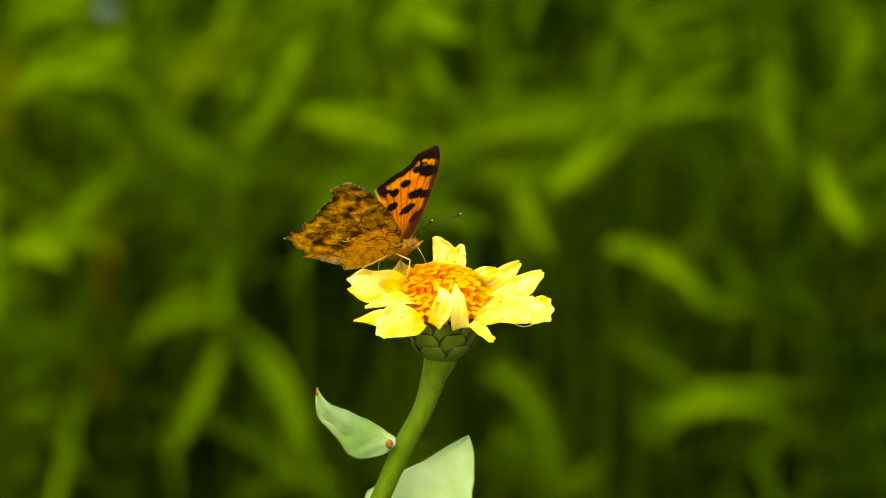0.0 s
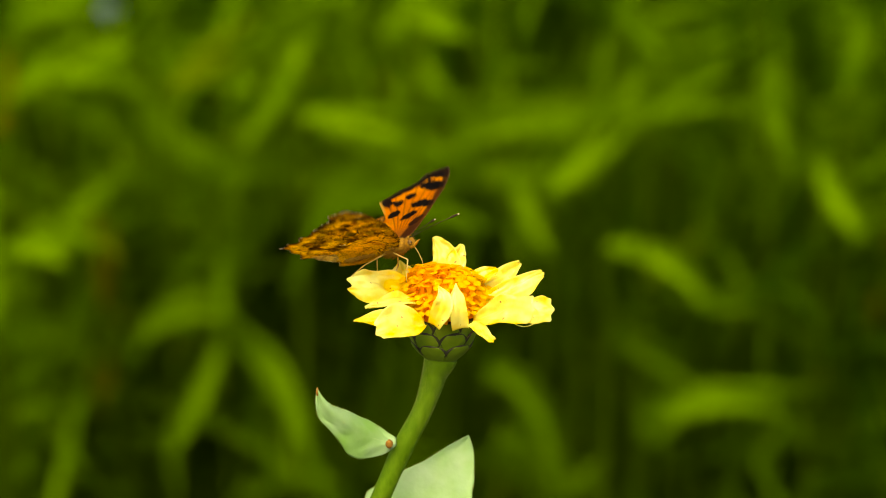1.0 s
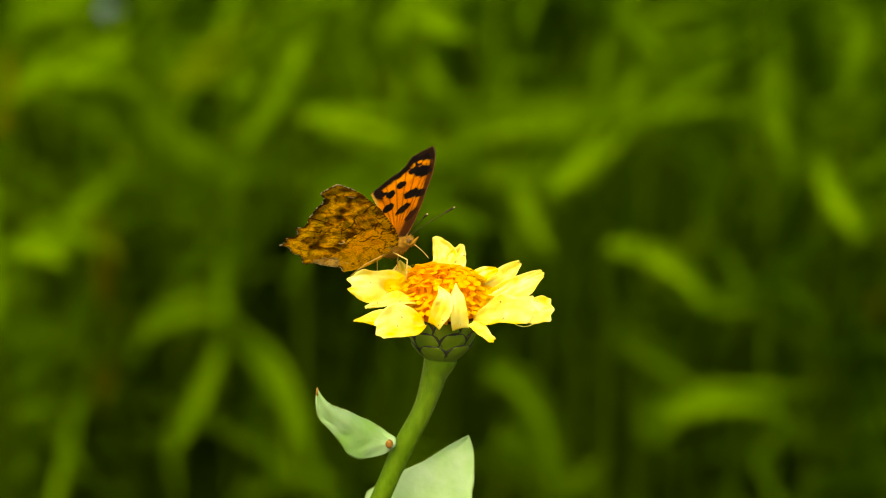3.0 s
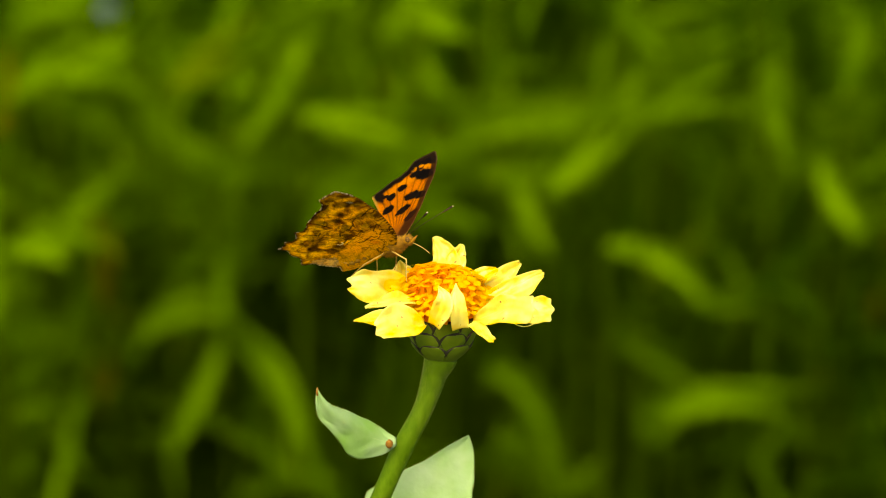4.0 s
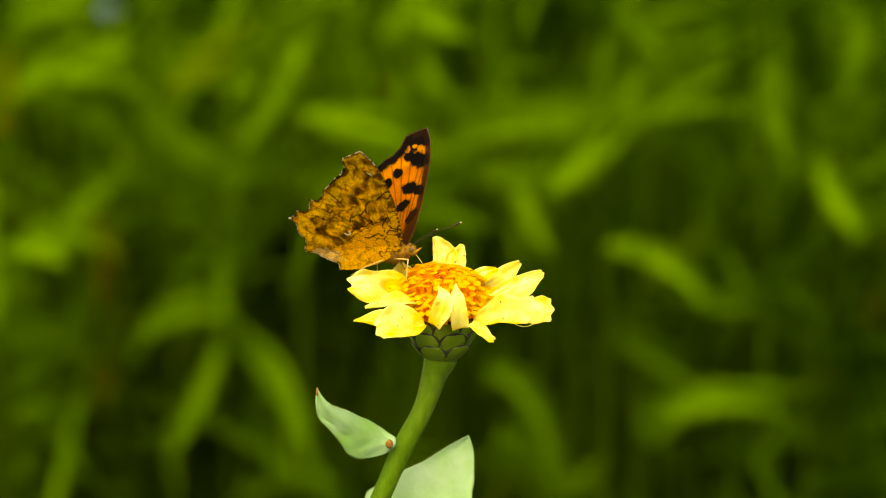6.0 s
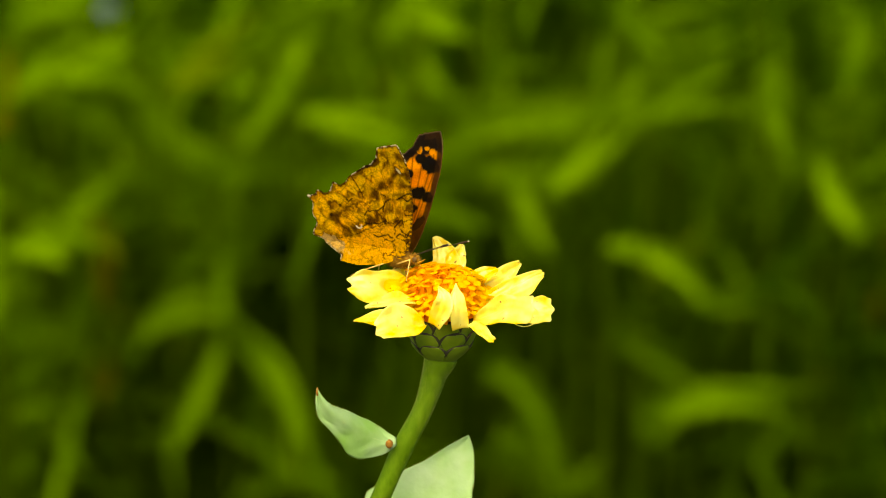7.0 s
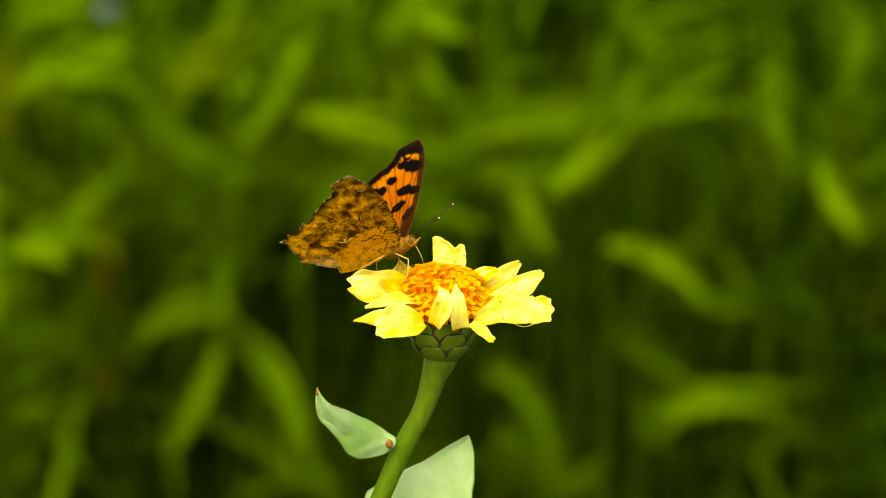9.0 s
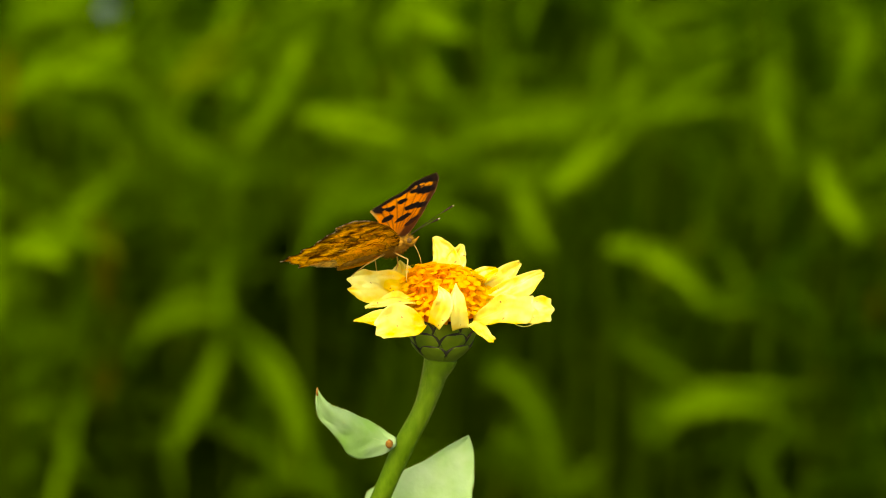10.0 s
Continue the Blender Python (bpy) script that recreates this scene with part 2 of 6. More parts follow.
def grass_plant(root, bend, tip, width, tone):
    """A culm out of the ground that carries one long arching blade and a few narrower ones behind it, the rearmost
    toned down as if shaded.
    """
    plant_count[0] += 1
    rnd = random.Random(plant_count[0])
    root, bend, tip = Vector(root), Vector(bend), Vector(tip)
    foot = Vector((root.x + 0.3 * (root.x - bend.x), root.y + 0.06, 0.0))
    plant = new("grass_plant")
    plant.location = foot
    culm_path = spline([(0, 0, -0.01), tuple((root - foot) * 0.5 + Vector((0.3 * (root.x - foot.x), 0.02, 0.02))), tuple(root - foot)], 9)
    part("culm", tube("culm", culm_path, np.linspace(0.0016, 0.0010, 9), CULM, 6), plant)
    stretch = (tip - bend) * 0.22
    rows = blade_rows(root - foot, bend - foot, tip + stretch - foot, width * 0.75, 14)
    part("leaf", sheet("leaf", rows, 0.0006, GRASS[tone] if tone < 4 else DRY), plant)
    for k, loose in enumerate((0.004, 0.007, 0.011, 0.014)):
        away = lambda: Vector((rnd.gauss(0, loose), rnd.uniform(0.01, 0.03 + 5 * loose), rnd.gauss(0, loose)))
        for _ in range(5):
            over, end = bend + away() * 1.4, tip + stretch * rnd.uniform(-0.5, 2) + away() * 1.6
            if not in_view_gap(root, over, end):
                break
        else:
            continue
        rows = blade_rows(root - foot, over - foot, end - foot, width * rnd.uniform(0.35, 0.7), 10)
        # rear leaves of bright plants drop to mid tone, shade put into colour
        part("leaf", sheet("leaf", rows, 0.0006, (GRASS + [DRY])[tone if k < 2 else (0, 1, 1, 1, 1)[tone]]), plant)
    words = ("shade-toned deep green", "mid green", "lit-toned bright green", "yellowing green", "dry brown")[tone]
    tagged(plant, words + " arching grass blade on a thin culm", "grass plant", "tall grass behind the flower")


def grass_field(name, count, area, heights, widths, seed, label, mixture=(6, 5, 2, 1, 0.3), view_gaps=False):
    """A stand of grass too dense to count, in one mesh."""
    rnd = random.Random(seed)
    verts, faces, slots = [], [], []
    for _ in range(count):
        x, y = area(rnd)
        h, w = rnd.uniform(*heights), rnd.uniform(*widths)
        a = rnd.uniform(0, 2 * math.pi)
        reach = h * rnd.uniform(0.25, 1.1)
        out = Vector((math.cos(a), math.sin(a), 0))
        root = Vector((x, y, -0.01))
        bend = root + out * reach * 0.25 + Vector((0, 0, h * rnd.uniform(0.95, 1.25)))
        tip = root + out * reach + Vector((0, 0, h * rnd.uniform(0.35, 0.95)))
        if view_gaps and in_view_gap(root, bend, tip):
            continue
        base = len(verts)
        rows = blade_rows(root, bend, tip, w, 8, rnd.uniform(-1.2, 1.2))
        for r in rows:
            verts += [r[0], r[1], r[2]]
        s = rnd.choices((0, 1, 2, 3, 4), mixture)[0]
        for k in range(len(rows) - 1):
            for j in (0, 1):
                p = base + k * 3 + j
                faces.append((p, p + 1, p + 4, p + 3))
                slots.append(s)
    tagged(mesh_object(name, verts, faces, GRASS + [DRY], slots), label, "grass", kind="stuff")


def far_area(rnd):
    y = rnd.uniform(1.58, 4.6)
    return rnd.uniform(-0.35 - 0.16 * y, 0.35 + 0.16 * y), y


def near_area(rnd):
    return rnd.uniform(-2.2, 2.2), rnd.uniform(-2.4, 4.6)


def middle_area(rnd):
    return rnd.uniform(-0.33, 0.33), rnd.uniform(1.52, 1.75)


def wide_area(rnd):
    while True:
        x, y = rnd.gauss(0, 2.2), rnd.uniform(-2.5, 7.5)
        if not (abs(x) < 0.9 + 0.25 * max(y, 0) and -1.6 < y < 4.4) and math.hypot(x, y + 1.17) > 0.7:
            return x, y


ground()
# each row's tone paints how lit or shaded it looks, rear twins darker
grass_plant((-0.205, 1.290, 0.388), (-0.181, 1.270, 0.420), (-0.144, 1.250, 0.406), 0.0106, 2)
grass_plant((-0.214, 1.405, 0.366), (-0.196, 1.385, 0.394), (-0.156, 1.365, 0.381), 0.0078, 1)
grass_plant((-0.152, 1.350, 0.388), (-0.139, 1.330, 0.353), (-0.094, 1.310, 0.348), 0.0088, 1)
grass_plant((-0.181, 1.240, 0.413), (-0.164, 1.220, 0.413), (-0.146, 1.200, 0.421), 0.0097, 2)
grass_plant((-0.186, 1.345, 0.394), (-0.166, 1.325, 0.384), (-0.154, 1.305, 0.398), 0.0071, 1)
grass_plant((-0.200, 1.380, 0.382), (-0.169, 1.360, 0.378), (-0.145, 1.340, 0.383), 0.0069, 1)
grass_plant((-0.205, 1.467, 0.366), (-0.180, 1.447, 0.367), (-0.152, 1.427, 0.367), 0.0050, 0)
grass_plant((-0.129, 1.290, 0.396), (-0.112, 1.270, 0.410), (-0.095, 1.250, 0.418), 0.0092, 3)
grass_plant((-0.140, 1.398, 0.381), (-0.126, 1.378, 0.390), (-0.104, 1.358, 0.403), 0.0068, 1)
grass_plant((-0.107, 1.400, 0.387), (-0.086, 1.380, 0.402), (-0.067, 1.360, 0.404), 0.0048, 1)
grass_plant((-0.112, 1.480, 0.372), (-0.085, 1.460, 0.399), (-0.067, 1.440, 0.388), 0.0043, 0)
grass_plant((-0.068, 1.320, 0.415), (-0.071, 1.300, 0.392), (-0.093, 1.280, 0.373), 0.0094, 2)
grass_plant((-0.064, 1.411, 0.398), (-0.070, 1.391, 0.386), (-0.102, 1.371, 0.355), 0.0068, 1)
grass_plant((-0.094, 1.440, 0.348), (-0.105, 1.420, 0.332), (-0.127, 1.400, 0.327), 0.0049, 1)
grass_plant((-0.068, 1.300, 0.382), (-0.034, 1.280, 0.380), (0.004, 1.260, 0.372), 0.0086, 2)
grass_plant((-0.077, 1.406, 0.362), (-0.015, 1.386, 0.358), (-0.000, 1.366, 0.348), 0.0063, 1)
grass_plant((0.002, 1.340, 0.356), (0.025, 1.320, 0.376), (0.074, 1.300, 0.379), 0.0088, 2)
grass_plant((-0.001, 1.422, 0.336), (0.039, 1.402, 0.371), (0.071, 1.382, 0.367), 0.0063, 1)
grass_plant((0.066, 1.300, 0.378), (0.087, 1.280, 0.392), (0.138, 1.260, 0.394), 0.0086, 1)
grass_plant((0.067, 1.384, 0.357), (0.094, 1.364, 0.378), (0.143, 1.344, 0.378), 0.0062, 0)
grass_plant((0.047, 1.280, 0.348), (0.080, 1.260, 0.366), (0.095, 1.240, 0.399), 0.0099, 2)
grass_plant((0.053, 1.375, 0.330), (0.085, 1.355, 0.334), (0.094, 1.335, 0.383), 0.0072, 1)
grass_plant((0.094, 1.260, 0.387), (0.118, 1.240, 0.398), (0.131, 1.220, 0.402), 0.0059, 2)
grass_plant((0.101, 1.381, 0.358), (0.135, 1.361, 0.379), (0.131, 1.341, 0.383), 0.0043, 1)
grass_plant((-0.062, 1.400, 0.353), (-0.048, 1.380, 0.354), (-0.023, 1.360, 0.354), 0.0062, 1)
grass_plant((-0.065, 1.507, 0.329), (-0.042, 1.487, 0.330), (-0.031, 1.467, 0.329), 0.0045, 0)
grass_plant((-0.205, 1.320, 0.420), (-0.189, 1.300, 0.432), (-0.167, 1.280, 0.438), 0.0134, 2)
grass_plant((-0.207, 1.399, 0.406), (-0.197, 1.379, 0.430), (-0.169, 1.359, 0.422), 0.0097, 1)
grass_plant((-0.202, 1.420, 0.417), (-0.185, 1.400, 0.409), (-0.175, 1.380, 0.396), 0.0070, 1)
grass_plant((-0.213, 1.537, 0.393), (-0.187, 1.517, 0.390), (-0.184, 1.497, 0.378), 0.0051, 0)
grass_plant((-0.151, 1.440, 0.382), (-0.145, 1.420, 0.400), (-0.134, 1.400, 0.418), 0.0049, 1)
grass_plant((-0.159, 1.540, 0.364), (-0.158, 1.520, 0.377), (-0.143, 1.500, 0.404), 0.0044, 0)
grass_plant((-0.115, 1.400, 0.390), (-0.100, 1.380, 0.407), (-0.086, 1.360, 0.430), 0.0069, 1)
grass_plant((-0.119, 1.495, 0.375), (-0.108, 1.475, 0.392), (-0.090, 1.455, 0.413), 0.0050, 0)
grass_plant((-0.086, 1.460, 0.413), (-0.074, 1.440, 0.401), (-0.063, 1.420, 0.394), 0.0049, 1)
grass_plant((-0.090, 1.546, 0.397), (-0.090, 1.526, 0.392), (-0.070, 1.506, 0.384), 0.0044, 0)
grass_plant((-0.025, 1.280, 0.422), (-0.007, 1.260, 0.437), (0.008, 1.240, 0.432), 0.0157, 2)
grass_plant((-0.026, 1.364, 0.404), (-0.007, 1.344, 0.431), (0.012, 1.324, 0.415), 0.0114, 1)
grass_plant((-0.013, 1.240, 0.438), (-0.001, 1.220, 0.440), (0.005, 1.200, 0.437), 0.0110, 2)
grass_plant((-0.011, 1.323, 0.422), (0.000, 1.303, 0.435), (-0.000, 1.283, 0.424), 0.0079, 1)
grass_plant((-0.051, 1.380, 0.365), (-0.040, 1.360, 0.403), (-0.038, 1.340, 0.433), 0.0082, 1)
grass_plant((-0.052, 1.464, 0.352), (-0.047, 1.444, 0.375), (-0.034, 1.424, 0.421), 0.0059, 0)
grass_plant((-0.064, 1.480, 0.352), (-0.054, 1.460, 0.383), (-0.055, 1.440, 0.408), 0.0043, 1)
grass_plant((-0.060, 1.565, 0.330), (-0.067, 1.545, 0.358), (-0.050, 1.525, 0.398), 0.0044, 0)
grass_plant((-0.029, 1.440, 0.368), (-0.015, 1.420, 0.389), (-0.012, 1.400, 0.409), 0.0042, 1)
grass_plant((-0.031, 1.561, 0.350), (-0.024, 1.541, 0.354), (-0.016, 1.521, 0.392), 0.0044, 0)
grass_plant((-0.216, 1.340, 0.365), (-0.209, 1.320, 0.373), (-0.203, 1.300, 0.391), 0.0061, 4)
grass_plant((-0.231, 1.422, 0.347), (-0.214, 1.402, 0.359), (-0.209, 1.382, 0.371), 0.0044, 4)
grass_plant((-0.188, 1.320, 0.316), (-0.164, 1.300, 0.339), (-0.154, 1.280, 0.353), 0.0094, 2)
grass_plant((-0.196, 1.403, 0.298), (-0.166, 1.383, 0.311), (-0.161, 1.363, 0.340), 0.0068, 1)
grass_plant((-0.183, 1.400, 0.296), (-0.160, 1.380, 0.320), (-0.161, 1.360, 0.333), 0.0049, 1)
grass_plant((-0.192, 1.514, 0.274), (-0.172, 1.494, 0.287), (-0.168, 1.474, 0.306), 0.0044, 0)
grass_plant((-0.223, 1.420, 0.323), (-0.213, 1.400, 0.314), (-0.192, 1.380, 0.313), 0.0063, 1)
grass_plant((-0.106, 1.360, 0.293), (-0.110, 1.340, 0.323), (-0.096, 1.320, 0.352), 0.0082, 2)
grass_plant((-0.110, 1.457, 0.273), (-0.102, 1.437, 0.304), (-0.107, 1.417, 0.337), 0.0060, 1)
grass_plant((-0.088, 1.400, 0.296), (-0.068, 1.380, 0.330), (-0.086, 1.360, 0.358), 0.0069, 1)
grass_plant((-0.095, 1.492, 0.282), (-0.067, 1.472, 0.307), (-0.087, 1.452, 0.339), 0.0050, 0)
grass_plant((-0.067, 1.400, 0.319), (-0.056, 1.380, 0.341), (-0.026, 1.360, 0.352), 0.0069, 1)
grass_plant((-0.067, 1.481, 0.299), (-0.045, 1.461, 0.331), (-0.026, 1.441, 0.332), 0.0050, 0)
grass_plant((-0.078, 1.440, 0.328), (-0.064, 1.420, 0.342), (-0.046, 1.400, 0.339), 0.0063, 1)
grass_plant((-0.086, 1.564, 0.302), (-0.055, 1.544, 0.323), (-0.053, 1.524, 0.313), 0.0046, 0)
grass_plant((-0.157, 1.480, 0.311), (-0.137, 1.460, 0.316), (-0.123, 1.440, 0.293), 0.0043, 1)
grass_plant((0.016, 1.400, 0.371), (0.016, 1.380, 0.392), (0.047, 1.360, 0.395), 0.0083, 1)
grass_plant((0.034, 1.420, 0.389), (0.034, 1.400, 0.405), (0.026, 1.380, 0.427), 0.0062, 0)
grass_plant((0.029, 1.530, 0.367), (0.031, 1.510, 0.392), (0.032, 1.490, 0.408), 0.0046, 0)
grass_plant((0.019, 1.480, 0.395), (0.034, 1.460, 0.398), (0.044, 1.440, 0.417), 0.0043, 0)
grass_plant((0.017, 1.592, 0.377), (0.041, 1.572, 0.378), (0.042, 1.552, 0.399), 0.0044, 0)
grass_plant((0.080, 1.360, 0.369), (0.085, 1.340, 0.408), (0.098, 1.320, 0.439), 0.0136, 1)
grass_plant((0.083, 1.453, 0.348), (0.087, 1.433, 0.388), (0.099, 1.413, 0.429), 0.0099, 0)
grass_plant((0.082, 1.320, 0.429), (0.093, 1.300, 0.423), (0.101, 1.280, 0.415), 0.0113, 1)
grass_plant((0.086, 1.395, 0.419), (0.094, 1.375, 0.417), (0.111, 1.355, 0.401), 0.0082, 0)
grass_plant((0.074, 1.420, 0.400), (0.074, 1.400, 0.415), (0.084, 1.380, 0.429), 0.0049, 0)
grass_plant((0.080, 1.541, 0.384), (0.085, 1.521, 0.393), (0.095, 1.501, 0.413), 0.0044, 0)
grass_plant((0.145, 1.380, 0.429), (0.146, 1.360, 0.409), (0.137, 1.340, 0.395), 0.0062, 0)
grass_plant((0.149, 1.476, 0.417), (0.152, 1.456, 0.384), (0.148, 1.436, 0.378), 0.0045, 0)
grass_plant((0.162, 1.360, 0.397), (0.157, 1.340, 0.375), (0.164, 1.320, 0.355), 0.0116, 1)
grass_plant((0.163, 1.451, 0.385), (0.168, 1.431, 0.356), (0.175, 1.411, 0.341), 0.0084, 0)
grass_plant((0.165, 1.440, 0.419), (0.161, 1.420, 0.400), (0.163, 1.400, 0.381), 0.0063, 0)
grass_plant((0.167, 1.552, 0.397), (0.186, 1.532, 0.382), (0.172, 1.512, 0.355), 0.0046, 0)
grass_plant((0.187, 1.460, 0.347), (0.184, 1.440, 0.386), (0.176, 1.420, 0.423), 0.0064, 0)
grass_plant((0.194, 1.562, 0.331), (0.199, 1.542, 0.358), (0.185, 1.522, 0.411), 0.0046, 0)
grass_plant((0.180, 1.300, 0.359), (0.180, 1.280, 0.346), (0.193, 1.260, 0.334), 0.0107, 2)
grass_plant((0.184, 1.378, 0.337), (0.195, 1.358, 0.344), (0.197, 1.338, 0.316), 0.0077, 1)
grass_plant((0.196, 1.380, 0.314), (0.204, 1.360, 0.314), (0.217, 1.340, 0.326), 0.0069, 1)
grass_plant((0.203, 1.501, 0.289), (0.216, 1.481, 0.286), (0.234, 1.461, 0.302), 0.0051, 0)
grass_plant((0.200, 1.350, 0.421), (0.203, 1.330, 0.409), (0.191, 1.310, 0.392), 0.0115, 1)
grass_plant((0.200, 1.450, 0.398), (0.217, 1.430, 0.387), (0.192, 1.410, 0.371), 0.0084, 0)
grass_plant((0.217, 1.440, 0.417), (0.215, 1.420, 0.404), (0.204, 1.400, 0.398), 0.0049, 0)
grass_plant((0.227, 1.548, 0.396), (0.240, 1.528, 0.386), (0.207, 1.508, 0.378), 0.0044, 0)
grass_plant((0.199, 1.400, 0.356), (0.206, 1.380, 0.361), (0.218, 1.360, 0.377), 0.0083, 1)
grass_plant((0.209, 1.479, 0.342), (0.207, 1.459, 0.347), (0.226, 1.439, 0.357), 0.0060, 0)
grass_plant((0.033, 1.320, 0.349), (0.038, 1.300, 0.341), (0.048, 1.280, 0.322), 0.0101, 2)
grass_plant((0.035, 1.418, 0.327), (0.031, 1.398, 0.309), (0.048, 1.378, 0.304), 0.0073, 1)
grass_plant((0.004, 1.360, 0.333), (0.014, 1.340, 0.347), (0.039, 1.320, 0.349), 0.0164, 2)
grass_plant((0.007, 1.479, 0.306), (0.022, 1.459, 0.315), (0.038, 1.439, 0.321), 0.0120, 1)
grass_plant((0.004, 1.400, 0.313), (0.018, 1.380, 0.329), (0.032, 1.360, 0.333), 0.0083, 1)
grass_plant((0.004, 1.487, 0.292), (0.010, 1.467, 0.317), (0.031, 1.447, 0.314), 0.0060, 0)
grass_plant((0.013, 1.440, 0.328), (0.026, 1.420, 0.333), (0.044, 1.400, 0.333), 0.0049, 1)
grass_plant((0.132, 1.400, 0.293), (0.141, 1.380, 0.320), (0.131, 1.360, 0.335), 0.0056, 1)
grass_plant((0.136, 1.502, 0.269), (0.160, 1.482, 0.307), (0.135, 1.462, 0.319), 0.0043, 0)
grass_plant((0.113, 1.460, 0.373), (0.122, 1.440, 0.371), (0.136, 1.420, 0.369), 0.0042, 1)
grass_plant((0.113, 1.538, 0.364), (0.126, 1.518, 0.352), (0.145, 1.498, 0.358), 0.0044, 0)
grass_plant((0.117, 1.480, 0.331), (0.134, 1.460, 0.335), (0.135, 1.440, 0.328), 0.0043, 0)
grass_plant((0.160, 1.480, 0.311), (0.169, 1.460, 0.296), (0.161, 1.440, 0.287), 0.0043, 1)
grass_plant((0.166, 1.556, 0.291), (0.168, 1.536, 0.295), (0.158, 1.516, 0.268), 0.0044, 0)
grass_plant((0.123, 1.500, 0.386), (0.129, 1.480, 0.401), (0.129, 1.460, 0.416), 0.0043, 0)
grass_plant((0.135, 1.597, 0.372), (0.132, 1.577, 0.381), (0.140, 1.557, 0.396), 0.0045, 0)
grass_plant((-0.210, 1.260, 0.305), (-0.200, 1.240, 0.330), (-0.170, 1.220, 0.337), 0.0105, 2)
grass_plant((-0.229, 1.383, 0.279), (-0.203, 1.363, 0.303), (-0.182, 1.343, 0.308), 0.0078, 1)
grass_plant((-0.220, 1.340, 0.298), (-0.208, 1.320, 0.315), (-0.192, 1.300, 0.326), 0.0068, 2)
grass_plant((-0.214, 1.300, 0.284), (-0.211, 1.280, 0.278), (-0.182, 1.260, 0.283), 0.0101, 2)
grass_plant((-0.231, 1.425, 0.259), (-0.228, 1.405, 0.241), (-0.198, 1.385, 0.251), 0.0074, 1)
grass_plant((-0.216, 1.320, 0.252), (-0.197, 1.300, 0.272), (-0.172, 1.280, 0.289), 0.0081, 2)
grass_plant((-0.222, 1.413, 0.230), (-0.215, 1.393, 0.246), (-0.183, 1.373, 0.267), 0.0059, 1)
grass_plant((-0.184, 1.400, 0.258), (-0.167, 1.380, 0.273), (-0.155, 1.360, 0.305), 0.0063, 1)
grass_plant((-0.188, 1.507, 0.238), (-0.180, 1.487, 0.244), (-0.168, 1.467, 0.280), 0.0046, 0)
grass_plant((-0.162, 1.290, 0.292), (-0.154, 1.270, 0.311), (-0.157, 1.250, 0.328), 0.0067, 4)
grass_plant((-0.169, 1.375, 0.274), (-0.163, 1.355, 0.297), (-0.158, 1.335, 0.310), 0.0048, 4)
grass_plant((-0.160, 1.290, 0.240), (-0.165, 1.270, 0.254), (-0.164, 1.250, 0.274), 0.0080, 4)
grass_plant((-0.154, 1.320, 0.252), (-0.142, 1.300, 0.290), (-0.107, 1.280, 0.289), 0.0095, 2)
grass_plant((-0.162, 1.402, 0.238), (-0.139, 1.382, 0.278), (-0.111, 1.362, 0.272), 0.0068, 1)
grass_plant((-0.117, 1.360, 0.271), (-0.097, 1.340, 0.278), (-0.088, 1.320, 0.263), 0.0069, 1)
grass_plant((-0.129, 1.470, 0.244), (-0.100, 1.450, 0.262), (-0.087, 1.430, 0.239), 0.0050, 0)
grass_plant((-0.094, 1.340, 0.264), (-0.069, 1.320, 0.252), (-0.066, 1.300, 0.218), 0.0089, 2)
grass_plant((-0.105, 1.424, 0.242), (-0.087, 1.404, 0.220), (-0.062, 1.384, 0.200), 0.0064, 1)
grass_plant((-0.104, 1.320, 0.313), (-0.106, 1.300, 0.293), (-0.102, 1.280, 0.284), 0.0067, 1)
grass_plant((-0.110, 1.399, 0.295), (-0.097, 1.379, 0.281), (-0.108, 1.359, 0.263), 0.0049, 0)
grass_plant((-0.137, 1.420, 0.242), (-0.130, 1.400, 0.254), (-0.101, 1.380, 0.260), 0.0049, 1)
grass_plant((-0.147, 1.539, 0.214), (-0.124, 1.519, 0.220), (-0.109, 1.499, 0.236), 0.0044, 0)
grass_plant((-0.107, 1.340, 0.267), (-0.111, 1.320, 0.243), (-0.128, 1.300, 0.220), 0.0102, 2)
grass_plant((-0.115, 1.443, 0.243), (-0.122, 1.423, 0.226), (-0.139, 1.403, 0.193), 0.0075, 1)
grass_plant((-0.128, 1.400, 0.221), (-0.139, 1.380, 0.198), (-0.130, 1.360, 0.182), 0.0098, 2)
grass_plant((-0.127, 1.505, 0.193), (-0.146, 1.485, 0.173), (-0.135, 1.465, 0.160), 0.0072, 1)
grass_plant((-0.124, 1.380, 0.214), (-0.099, 1.360, 0.215), (-0.070, 1.340, 0.193), 0.0083, 2)
grass_plant((-0.125, 1.473, 0.187), (-0.089, 1.453, 0.200), (-0.073, 1.433, 0.172), 0.0060, 1)
grass_plant((-0.102, 1.460, 0.221), (-0.088, 1.440, 0.215), (-0.081, 1.420, 0.204), 0.0043, 2)
grass_plant((-0.101, 1.560, 0.192), (-0.087, 1.540, 0.188), (-0.092, 1.520, 0.174), 0.0045, 1)
grass_plant((-0.155, 1.480, 0.219), (-0.161, 1.460, 0.206), (-0.150, 1.440, 0.193), 0.0043, 2)
grass_plant((-0.168, 1.561, 0.205), (-0.142, 1.541, 0.193), (-0.159, 1.521, 0.177), 0.0045, 1)
grass_plant((-0.195, 1.360, 0.234), (-0.194, 1.340, 0.219), (-0.175, 1.320, 0.204), 0.0117, 2)
grass_plant((-0.205, 1.440, 0.210), (-0.192, 1.420, 0.191), (-0.187, 1.400, 0.186), 0.0085, 1)
grass_plant((-0.224, 1.400, 0.221), (-0.209, 1.380, 0.221), (-0.201, 1.360, 0.194), 0.0098, 2)
